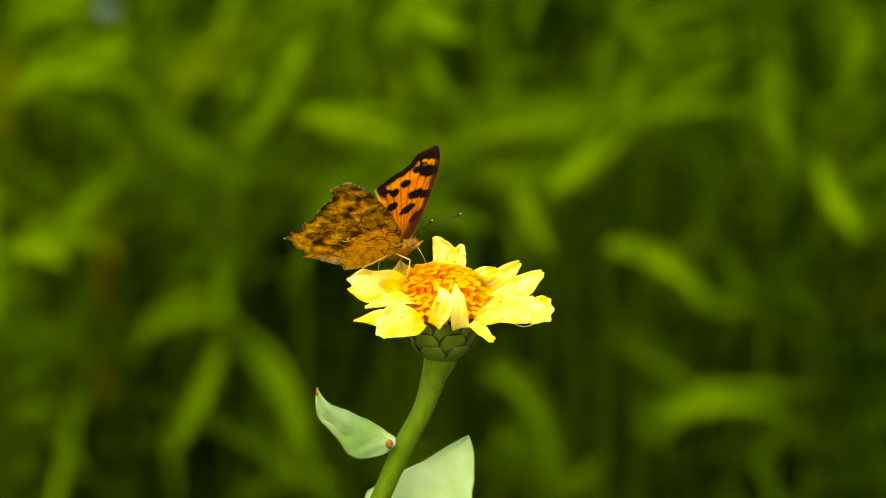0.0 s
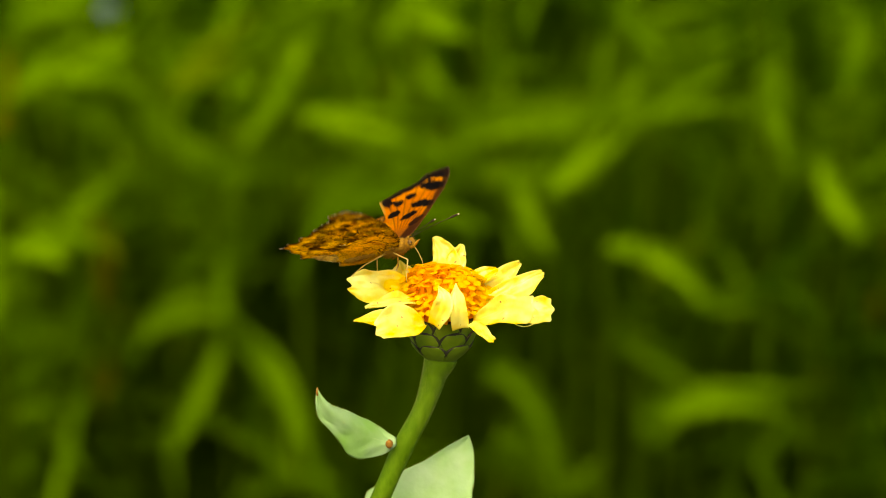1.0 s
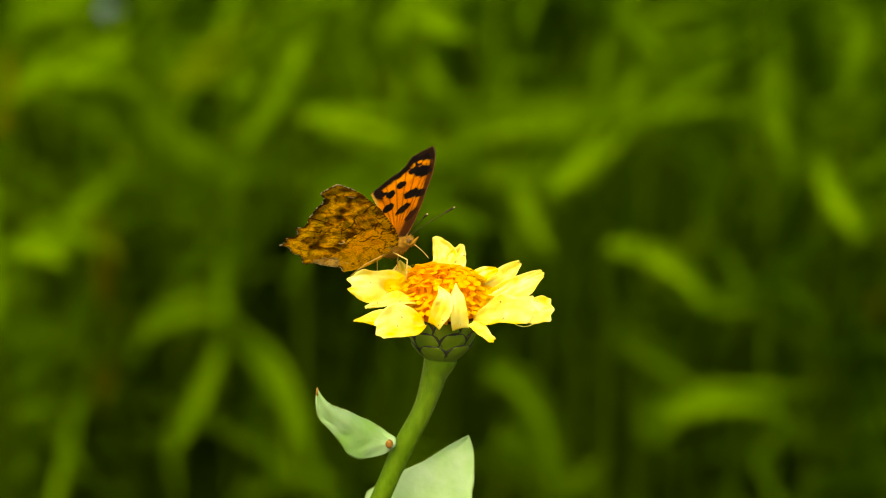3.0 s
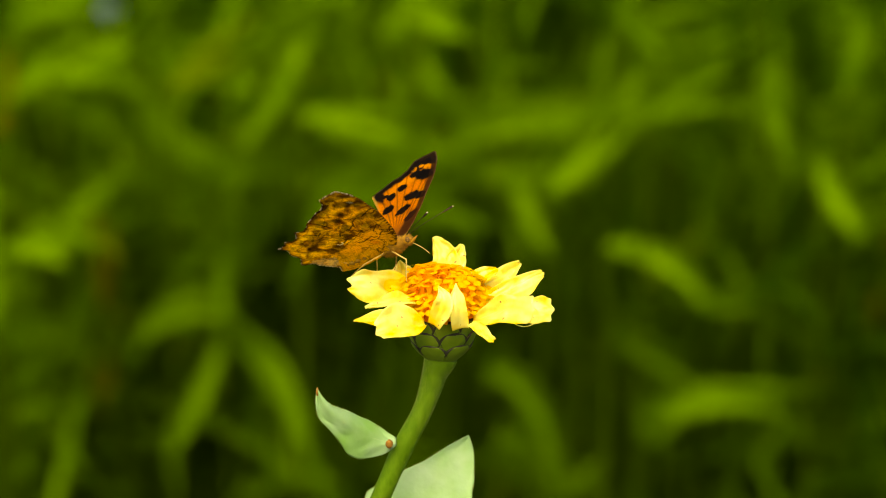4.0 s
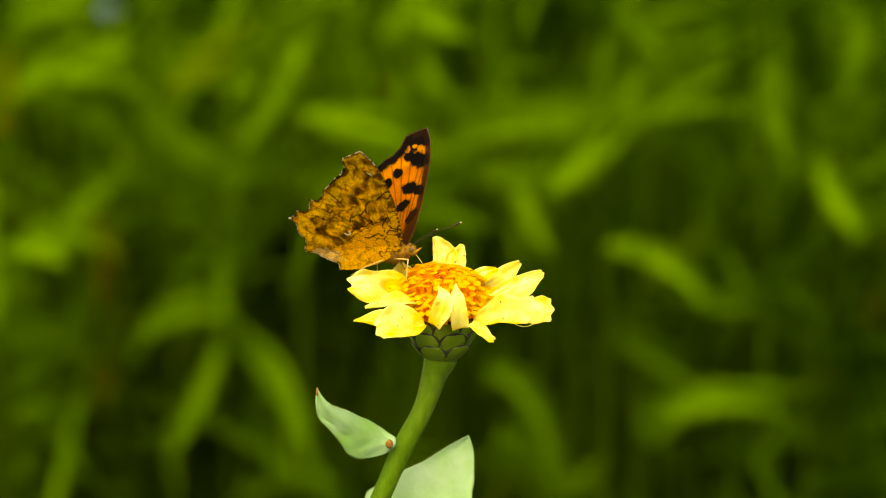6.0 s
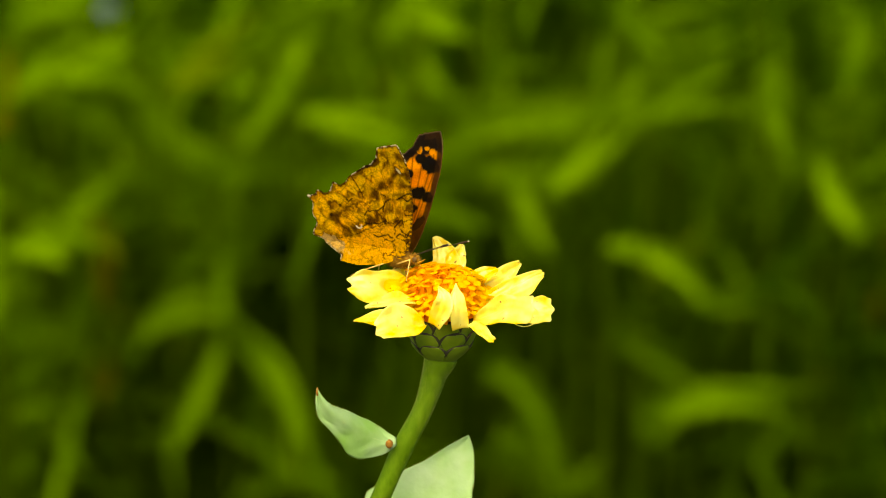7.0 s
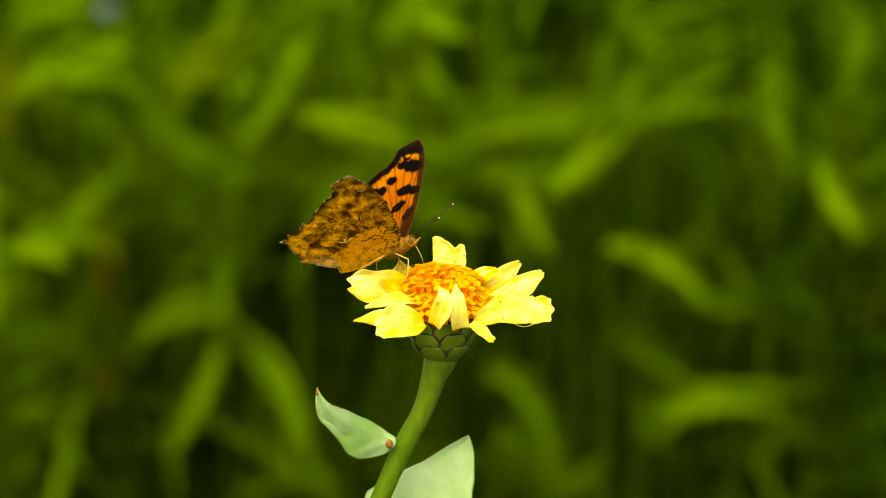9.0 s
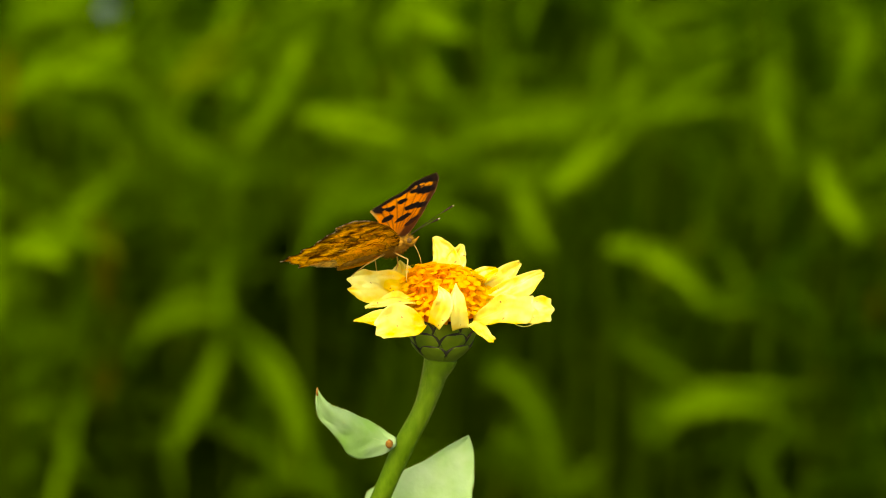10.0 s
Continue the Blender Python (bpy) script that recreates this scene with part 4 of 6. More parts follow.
def petal(middle, left, right, face, cup=0.5, ruffle=1.0, teeth=0.0):
    """One ray petal in the flower's space, in millimetres: the way of its midline, its half widths on both sides from base to tip, the way its face looks, how far its margins rise, its ruffles and the teeth of its end."""
    petal_count[0] += 1
    number = petal_count[0]
    rnd = random.Random(number)
    na, nb = 40, 31
    spine = [Vector(p) for p in spline([Vector(p) * MM for p in middle], na)]
    half = [np.maximum(0.05, spline([(w, 0, 0) for w in widths], na)[:, 0]) for widths in (left, right)]
    phase, pleats = rnd.uniform(0, 6.28), rnd.uniform(6.0, 9.0)
    rows = []
    for i, p in enumerate(spine):
        t = i / (na - 1)
        along = (spine[min(na - 1, i + 1)] - spine[max(0, i - 1)]).normalized()
        side = along.cross(Vector(face)).normalized()
        up = side.cross(along).normalized()
        row = []
        for j in range(nb):
            s = -1 + 2 * j / (nb - 1)
            w = half[0 if s < 0 else 1][i] * (1 + 0.07 * noise.noise(Vector((t * 4.5, number * 1.9, s)))) * MM
            dip = cup * w * (s * s - 0.3) * (1 - 0.4 * t)
            fold = 0.10 * MM * math.cos(s * pleats + number * 2) * min(1, t * 3)
            wave = ruffle * MM * (0.9 * noise.noise(Vector((t * 2.6, s * 1.5, number * 3.7))) + 0.35 * noise.noise(Vector((t * 6.0, s * 3.5, number * 1.7)))) * min(1, t * 2.5)
            curl = ruffle * 1.5 * w * max(0, abs(s) - 0.55) ** 1.6 * noise.noise(Vector((t * 2.4, number, s * 0.5)))
            end = teeth * MM * max(0, t - 0.6) ** 2 * 6 * (0.5 + 0.5 * math.cos(s * 6.2 + phase)) + 0.9 * MM * max(0, t - 0.7) * 3 * s ** 4
            row.append(p + side * (s * w) + up * (dip + fold + wave + curl) - along * end)
        rows.append(row)
    part("petal", sheet("petal", rows, 0.00018, PETAL), zinnia)


petal([(-7.6, 2.0, 5.3), (-12.2, 0.0, 7.3), (-17.3, -3.0, 8.6), (-22.2, -4.0, 9.4)], [2.3, 4.6, 4.3, 2.8], [1.8, 3.8, 3.0, 2.5], (-0.15, -0.75, 0.62), 0.30, 1.3, 1.4)
petal([(-7.6, 6.0, 6.0), (-9.4, 9.0, 8.3), (-10.4, 11.0, 11.1)], [2.0, 3.3, 0.6], [1.5, 2.5, 0.4], (-0.2, -0.85, 0.5), 0.35, 0.8, 0.0)
petal([(-6.3, -5.0, 5.2), (-11.2, -8.0, 6.3), (-18.0, -11.0, 5.0)], [1.3, 1.9, 0.5], [0.8, 2.0, 0.5], (-0.1, -0.55, 0.8), 0.45, 0.8, 0.0)
petal([(-5.1, -8.0, 1.1), (-12.4, -12.0, 3.0), (-20.4, -15.0, 3.1)], [1.0, 2.3, 0.5], [1.0, 2.2, 0.5], (0, -0.6, 0.8), 0.25, 0.7, 0.0)
petal([(-4.6, -11.0, 1.4), (-9.3, -16.0, 2.8), (-15.4, -20.0, 1.8)], [0.6, 4.3, 2.3], [0.8, 4.6, 2.2], (-0.1, -0.8, 0.6), 0.45, 1.0, 0.5)
petal([(-2.4, -12.0, 1.2), (-0.9, -13.5, 5.0), (-0.4, -13.5, 7.9), (-1.7, -12.0, 10.7)], [1.7, 2.4, 1.9, 0.1], [1.5, 2.5, 1.9, 0.1], (-0.2, -0.9, 0.45), 0.25, 0.6, 0.0)
petal([(3.3, -12.0, 0.5), (2.9, -13.5, 4.8), (2.5, -13.0, 8.2), (2.3, -11.5, 10.8)], [1.9, 2.0, 1.5, 0.1], [1.9, 2.0, 1.7, 0.1], (0.15, -0.9, 0.45), 0.28, 0.6, 0.0)
petal([(5.6, -12.5, 1.9), (7.9, -16.0, 1.1), (10.9, -19.0, -0.7)], [0.9, 1.5, 0.9], [0.9, 1.5, 1.1], (0.2, -0.7, 0.7), 0.40, 0.7, 0.4)
petal([(6.3, -9.0, 1.4), (12.3, -14.0, 4.7), (19.8, -18.0, 6.4)], [1.3, 3.3, 3.4], [0.8, 3.3, 4.3], (0.1, -0.75, 0.65), 0.35, 1.3, 0.8)
petal([(12.3, -3.0, 1.4), (19.3, -4.0, 2.6), (24.6, -5.0, 3.2)], [1.8, 3.3, 2.8], [1.8, 3.3, 3.2], (0.2, -0.75, 0.65), 0.35, 0.9, 0.8)
petal([(8.9, -2.0, 4.6), (15.5, -1.0, 7.5), (22.4, 1.0, 10.6)], [1.5, 2.2, 0.8], [1.8, 4.3, 0.8], (0.1, -0.7, 0.72), 0.50, 0.9, 0.3)
petal([(6.3, 5.0, 5.8), (11.7, 8.0, 7.7), (17.4, 11.0, 10.6)], [1.3, 1.9, 0.8], [1.8, 3.3, 0.6], (0.1, -0.7, 0.72), 0.50, 0.9, 0.3)
petal([(5.8, 4.0, 6.9), (8.3, 4.5, 9.0), (11.9, 5.0, 10.4)], [1.3, 2.0, 0.8], [1.3, 2.0, 0.9], (0.1, -0.8, 0.6), 0.40, 0.7, 0.0)
petal([(0.6, 9.0, 9.5), (-0.4, 12.0, 12.5), (-2.8, 14.0, 15.9)], [3.6, 2.7, 0.4], [3.3, 2.8, 1.4], (0, -0.9, 0.45), 0.15, 0.7, 0.0)
petal([(2.5, 11.0, 9.0), (2.9, 12.0, 11.7), (3.9, 13.0, 14.5)], [2.8, 2.4, 0.8], [2.0, 1.9, 0.8], (0.1, -0.9, 0.4), 0.30, 0.6, 0.0)


def florets():
    """The dome of small five-lobed orange disc florets, each a tube with a starry mouth."""
    dome = blob("disc", (0.9 * MM, 0, 3.3 * MM), (7.4 * MM, 7.4 * MM, 5.6 * MM), TUBE, 3, 0.1)
    part("disc", dome, zinnia, "orange floret-covered disc core")
    shapes = []
    for variant in range(5):
        rnd = random.Random(40 + variant)
        verts, faces, slots = [], [], []
        tall = rnd.uniform(0.9, 1.15)
        prof = [(0.0, 0.42), (1.7 * tall, 0.48), (3.0 * tall, 0.62), (3.7 * tall, 1.05)]
        top = prof[-1][0]
        for z, r in prof:
            for k in range(10):
                a = 2 * math.pi * k / 10
                verts.append((r * math.cos(a) * MM, r * math.sin(a) * MM, z * MM))
        for q in range(3):
            for k in range(10):
                p, s = q * 10 + k, q * 10 + (k + 1) % 10
                faces.append((p, s, s + 10, p + 10))
                slots.append(1 if q < 2 else 0)
        for k in range(5):
            am = 2 * math.pi * k / 5 + math.pi / 5
            curl = rnd.uniform(-0.7, 0.3)
            p, s, t = 30 + 2 * k, 30 + (2 * k + 1) % 10, 30 + (2 * k + 2) % 10
            base = len(verts)
            for rr, zz, half in ((1.5, top + 0.45 + curl * 0.2, 0.86), (2.05, top + 0.55 + curl * 0.6, 0.84), (2.45, top + 0.45 + curl, 0.5)):
                for sgn in (-1, 1):
                    verts.append(((rr * math.cos(am) - sgn * half * math.sin(am)) * MM, (rr * math.sin(am) + sgn * half * math.cos(am)) * MM, zz * MM))
            faces += [(p, base, base + 1, t, s), (base, base + 2, base + 3, base + 1), (base + 2, base + 4, base + 5, base + 3)]
            slots += [0, 0, 0]
        if variant % 2:
            base = len(verts)
            for z, r in ((top - 0.6, 0.3), (top + 0.35, 0.26)):
                for k in range(5):
                    a = 2 * math.pi * k / 5
                    verts.append((r * math.cos(a) * MM, r * math.sin(a) * MM, z * MM))
            faces += [(base + k, base + (k + 1) % 5, base + 5 + (k + 1) % 5, base + 5 + k) for k in range(5)] + [tuple(range(base + 5, base + 10))]
            slots += [2] * 6
        ob = mesh_object("floret", verts, faces, [FLORET, TUBE, ANTHER], slots)
        shapes.append(ob.data)
        bpy.data.objects.remove(ob)
    rnd = random.Random(9)
    placed = []
    for count, r, z, tilt in ((22, 9.3, 0.0, 66), (20, 8.8, 2.4, 68), (17, 7.2, 5.0, 70), (12, 4.9, 6.6, 78), (6, 2.2, 7.2, 86)):
        placed += [(2 * math.pi * (k + 0.37 * r) / count, r, z, tilt) for k in range(count)]
    for a, r, z, tilt in placed:
        a += rnd.uniform(-0.1, 0.1)
        r, z, tilt = r + rnd.uniform(-0.4, 0.4), z + rnd.uniform(-0.6, 0.6), tilt + rnd.uniform(-10, 10)
        out = Vector((math.cos(a) * math.cos(radians(tilt)), math.sin(a) * math.cos(radians(tilt)), math.sin(radians(tilt))))
        ob = new("floret", rnd.choice(shapes))
        ob.parent = zinnia
        at = Vector((math.cos(a) * r * 0.86 + 0.9 - 0.26 * max(0, z), math.sin(a) * r * 0.86, z + 0.5)) * MM
        ob.matrix_basis = Matrix.Translation(at) @ out.to_track_quat("Z", "Y").to_matrix().to_4x4() @ pose(0, 0, 0, 0, 0, rnd.uniform(0, 72)) @ Matrix.Scale(rnd.uniform(0.92, 1.12), 4)


def bracts():
    """The cup under the flower: three rows of overlapping rounded green scales with black rims."""
    tiers = [(6, -9.3, 2.9, -4.7, 6.4, 7.2), (7, -7.6, 4.6, -1.6, 7.3, 7.4), (8, -5.2, 5.8, 1.2, 7.6, 7.0)]
    cup_path = [(-0.9 * MM, 0, z * MM) for z in (-9.4, -8.2, -6, -3.5, 0)]
    part("cup", tube("cup", cup_path, [r * MM for r in (2.9, 3.6, 5.2, 6.3, 6.5)], BRACT, 20), zinnia)
    shape = {}
    for level, (count, z0, r0, z1, r1, width) in enumerate(tiers):
        for k in range(count):
            mid = 2 * math.pi * (k + 0.5 * (level % 2)) / count + 0.15
            half = width / r1 / 2 * 1.12
            if level not in shape:
                rows = []
                for i in range(14):
                    t = i / 13
                    arc = math.sqrt(max(0, 1 - max(0, (t - 0.1) / 0.9) ** 2.2))
                    row = []
                    for j in range(13):
                        s = -1 + j / 6
                        an = half * s * (0.12 + 0.88 * arc)
                        r = r0 + (r1 - r0) * math.sin(t * math.pi / 2) + 0.25 + 0.35 * t
                        row.append((r * math.cos(an) * MM, r * math.sin(an) * MM, (z0 + (z1 - z0) * t) * MM))
                    rows.append(row)
                rim = lambda i, j: 1 if i > 0.92 or (i > 0.35 and abs(j - 0.5) > 0.45) else 0
                ob = sheet("bract", rows, 0.0004, [BRACT, BRACT_RIM], rim)
                shape[level] = ob.data
                bpy.data.objects.remove(ob)
            ob = new("bract", shape[level])
            ob.parent = zinnia
            ob.matrix_basis = pose(-0.7 * MM, 0, 0, 0, 0, math.degrees(mid))


def stem():
    plan = [(-0.9, 0.0, -8.6), (-1.3, 0.0, -9.8), (-2.3, 0.0, -12.4), (-3.5, 0.0, -16.6), (-4.9, 0.0, -20.6), (-6.4, 0.0, -23.9), (-8.1, 0.0, -27.0), (-11.3, 0.0, -33.7), (-14.5, 0.0, -41.3), (-19.4, 2.0, -53.6), (-24.0, 5.0, -68.0), (-30.0, 10.0, -110.0), (-33.0, 16.0, -250.0), (-32.0, 20.0, -588.0)]
    path = spline([Vector(p) * MM for p in plan], 140)
    radii = []
    for p in path:
        z = p[2] / MM
        radii.append((2.95 + 0.9 * max(0, 1 - abs(z + 9) / 3.5) - 0.72 * min(1, max(0, (-z - 11) / 9)) + 0.22 * math.exp(-((z + 30) / 4) ** 2)) * MM)
    part("stem", tube("stem", path, radii, STEM_SKIN, 20), zinnia, "thick downy green stem")
    rnd = random.Random(5)
    verts, faces = [], []
    for _ in range(5200):
        k = int(rnd.triangular(2, 75, 15))
        t = Vector(path[k + 1] - path[k]).normalized()
        side = t.orthogonal().normalized()
        side.rotate(Matrix.Rotation(rnd.uniform(0, 6.283), 3, t).to_quaternion())
        p = Vector(path[k]) + Vector(path[k + 1] - path[k]) * rnd.random() + side * radii[k] * 0.98
        tip = p + (side + t * rnd.uniform(-0.5, 0.3)) * rnd.uniform(0.14, 0.32) * MM
        w = t.cross(side) * 0.022 * MM
        b = len(verts)
        verts += [p - w, p + w, tip, p + t * 0.03 * MM]
        faces += [(b, b + 1, b + 2), (b + 1, b + 3, b + 2), (b + 3, b, b + 2)]
    tagged(part("stem_hair", mesh_object("stem_hair", verts, faces, HAIR), zinnia, "fine pale hairs"), kind="stuff")


def leaf(middle, left, right, face, fold, seed):
    """A pointed leaf blade in the flower's space, in millimetres: the midrib's way, the half widths on both sides from base to tip, and how far each half folds back."""
    spine = [Vector(p) for p in spline([Vector(p) * MM for p in middle], 48)]
    rows, na, nb = [], 48, 29
    half = [np.maximum(0.02, spline([(w, 0, 0) for w in widths], na)[:, 0]) for widths in (left, right)]
    for i, p in enumerate(spine):
        t = i / (na - 1)
        along = (spine[min(na - 1, i + 1)] - spine[max(0, i - 1)]).normalized()
        side = along.cross(Vector(face)).normalized()
        up = side.cross(along).normalized()
        row = []
        for j in range(nb):
            s = -1 + 2 * j / (nb - 1)
            w = half[0 if s < 0 else 1][i] * (1 + 0.012 * math.sin(t * 43 + seed) * abs(s) + 0.025 * noise.noise(Vector((t * 9, seed, s)))) * MM
            vein = 0.14 * MM * abs(math.sin((t - abs(s) * 0.22) * 16)) * min(1, abs(s) * 4)
            bent = (fold[0] if s < 0 else fold[1]) * abs(s) ** 1.6 * w
            row.append(p + side * (s * w) + up * (bent + vein + 0.8 * MM * noise.noise(Vector((t * 2.5, s * 1.3, seed))) * min(1, t * 4)))
        rows.append(row)
    blade = part("leaf", sheet("leaf", rows, 0.0003, LEAF), zinnia, "pale green downy leaf")
    rib = [Vector(r[nb // 2]) for r in rows[:-2]]
    part("midrib", tube("midrib", rib, np.linspace(0.20, 0.05, len(rib)) * MM, LEAF_VEIN, 8), blade)
    for k in range(3, 36, 5):
        for sgn in (-1, 1):
            vein_path = [Vector(rows[min(na - 1, k + q)][nb // 2 + sgn * min(q * 2, nb // 2 - 1)]) for q in range(7)]
            part("vein", tube("vein", vein_path, np.linspace(0.10, 0.03, 7) * MM, LEAF_VEIN, 5), blade)
    # down along the margin
    rnd = random.Random(seed)
    verts, faces = [], []
    for edge, inner in ((0, 1), (nb - 1, nb - 2)):
        for _ in range(260):
            k = rnd.randrange(2, na - 2)
            p = Vector(rows[k][edge]).lerp(Vector(rows[k + 1][edge]), rnd.random())
            out = (Vector(rows[k][edge]) - Vector(rows[k][inner])).normalized()
            run = (Vector(rows[k + 1][edge]) - Vector(rows[k][edge])).normalized()
            tip = p + (out + run * rnd.uniform(-0.6, 0.6)) * rnd.uniform(0.2, 0.55) * MM
            b = len(verts)
            verts += [p - run * 0.03 * MM, p + run * 0.03 * MM, p - out * 0.04 * MM + Vector((0, 0, 0.03 * MM)), tip]
            faces += [(b, b + 1, b + 3), (b + 1, b + 2, b + 3), (b + 2, b, b + 3)]
    tagged(part("leaf_hair", mesh_object("leaf_hair", verts, faces, HAIR), blade, "fine pale hairs"), kind="stuff")
    return blade


thread = spline([Vector(p) * MM for p in [(15.0, -14.5, 2.6), (16.6, -15.0, 1.9), (18.6, -15.5, 2.0), (20.6, -15.0, 3.1), (20.8, -14.0, 4.8), (19.4, -13.0, 6.0)]], 24)
part("thread", tube("thread", thread, [0.12 * MM] * 24, PETAL, 6), zinnia, "thin pale curled thread")
florets()
bracts()
stem()
small_leaf = leaf([(-11.2, -3.0, -28.0), (-14.0, -4.0, -27.5), (-16.9, -6.0, -26.1), (-19.8, -8.0, -24.7), (-22.5, -10.0, -23.1), (-25.0, -11.5, -21.2), (-26.9, -12.5, -18.9), (-28.1, -13.0, -15.9), (-28.8, -13.0, -13.1)], [0.8, 3.1, 4.8, 4.8, 2.9, 1.8, 1.7, 1.1, 0.0], [1.1, 2.6, 3.7, 4.1, 4.2, 3.6, 2.6, 1.0, 0.0], (0.1, -0.9, 0.45), (-0.45, -0.1), 2)
part("scar", blob("scar", Vector((-12.7, -4.6, -28.0)) * MM, Vector((0.7, 0.3, 1.1)) * MM, LEAF_SCAR, 4, 0.5), small_leaf, "brown dried scar")
part("dry_tip", blob("dry_tip", Vector((-28.7, -13.2, -13.7)) * MM, Vector((0.35, 0.3, 1.0)) * MM, LEAF_SCAR, 6, 0.2), small_leaf, "brown dried tip")
leaf([(-19.0, 6.0, -57.1), (-12.6, 6.0, -53.4), (-7.4, 7.0, -48.8), (-3.2, 8.0, -43.3), (-0.4, 9.0, -39.1), (1.8, 10.0, -35.7), (3.9, 11.0, -32.7), (5.4, 12.0, -30.3)], [1.3, 10.7, 11.7, 9.2, 6.1, 3.8, 1.9, 0.0], [1.0, 6.4, 10.2, 11.0, 8.4, 6.0, 3.3, 0.0], (-0.15, -0.85, 0.5), (0.1, 0.1), 5)


# ---- the butterfly ----
butterfly = new("butterfly")
tagged(butterfly, "orange comma butterfly with black spots feeding on a zinnia", "butterfly")

FORE = [(20, -2), (33, 14), (43, 42), (51, 80), (56, 112), (58, 140), (59, 168), (55, 198), (50, 212), (43, 226), (22, 221), (0, 214), (-4, 203), (-7, 193), (-22, 178), (-35, 172), (-47, 163), (-64, 152), (-72, 143), (-57, 118), (-43, 92), (-21, 45), (-10, 4)]
HIND = [(-2, 14), (-20, 45), (-45, 104), (-66, 150), (-80, 136), (-94, 126), (-107, 131), (-118, 112), (-130, 104), (-143, 110), (-152, 99), (-168, 95), (-158, 82), (-163, 60), (-155, 42), (-169, 18), (-146, 11), (-124, -2), (-107, -9), (-105, -18), (-68, -21), (-24, -15), (4, -6)]


def perimeter(outline, count):
    """The outline with small round scallops, evenly spaced."""
    dense = spline(outline + outline[:1], 1600)[:-1]
    straight = np.array(outline + outline[:1], float)
    lin = []
    seg = 1600 // (len(outline))
    for a, b in zip(straight[:-1], straight[1:]):
        for k in range(seg):
            lin.append(a + (b - a) * k / seg)
    lin = np.array(lin)
    idx = np.linspace(0, len(dense) - 1, len(lin)).astype(int)
    mixed = 0.4 * dense[idx] + 0.6 * lin
    step = np.r_[0, np.cumsum(np.linalg.norm(np.diff(mixed, axis=0), axis=1))]
    at = np.linspace(0, step[-1], count, endpoint=False)
    even = np.stack([np.interp(at, step, mixed[:, k]) for k in (0, 1)], 1)
    tangent = np.roll(even, -1, 0) - np.roll(even, 1, 0)
    tangent /= np.linalg.norm(tangent, axis=1, keepdims=True)
    nick = np.array([noise.noise(Vector((a / 5.5, 3.3, 0))) + 0.6 * noise.noise(Vector((a / 2.2, 8.1, 0))) for a in at])
    outer = (even[:, 0] < 25) & (even[:, 1] > 30) | (even[:, 0] < -60)
    outer &= np.abs(0.905 * even[:, 0] + 0.427 * even[:, 1] - 4.2) > 9
    return even + np.stack([tangent[:, 1], -tangent[:, 0]], 1) * (nick * outer * 1.6)[:, None]


def ridge(u, v, scale, seed):
    """Smooth noise over the wing, about -1 to 1."""
    return np.array([noise.fractal(Vector((a / scale, b / scale, seed)), 0.8, 2.1, 3) for a, b in zip(u, v)])


def cells(u, v, size, seed):
    """Distance to the nearest border of an uneven net, in units."""
    rng = np.random.RandomState(seed)
    gx, gy = np.meshgrid(np.arange(-190, 90, size), np.arange(-50, 250, size))
    pts = np.stack([gx.ravel(), gy.ravel()], 1) + rng.uniform(-0.45, 0.45, (gx.size, 2)) * size
    d = np.sqrt((u[:, None] - pts[None, :, 0]) ** 2 + (v[:, None] - pts[None, :, 1]) ** 2)
    two = np.partition(d, 1, axis=1)[:, :2]
    return two[:, 1] - two[:, 0]


def step_in(x, lo, hi):
    t = np.clip((x - lo) / (hi - lo), 0, 1)
    return t * t * (3 - 2 * t)


def oval(u, v, cu, cv, ru, rv, turn=0.0, wobble=None):
    c, s = math.cos(radians(turn)), math.sin(radians(turn))
    du, dv = u - cu, v - cv
    d = np.sqrt(((du * c + dv * s) / ru) ** 2 + ((-du * s + dv * c) / rv) ** 2)
    if wobble is not None:
        d = d + wobble
    return 1 - step_in(d, 0.9, 1.12)


def blend(col, new_col, mask):
    return col * (1 - mask[:, None]) + np.array(new_col)[None, :] * mask[:, None]


def veins(u, v, ends, base, width):
    """Lines that fan out from the wing's base to its margin."""
    m = np.zeros(len(u))
    for eu, ev in ends:
        d = np.array([eu - base[0], ev - base[1]], float)
        L = np.hypot(*d)
        d /= L
        along = (u - base[0]) * d[0] + (v - base[1]) * d[1]
        bow = 5 * np.sin(np.pi * np.clip(along / L, 0, 1))
        across = (u - base[0]) * -d[1] + (v - base[1]) * d[0] + bow
        m = np.maximum(m, (1 - step_in(np.abs(across), width * 0.4, width)) * step_in(along, 20, 50))
    return m


FORE_ENDS = [(44, 222), (18, 222), (-6, 196), (-26, 176), (-46, 163), (-62, 152), (52, 190)]
HIND_ENDS = [(-70, 142), (-92, 128), (-115, 112), (-140, 106), (-163, 94), (-158, 60), (-165, 20), (-130, -2)]


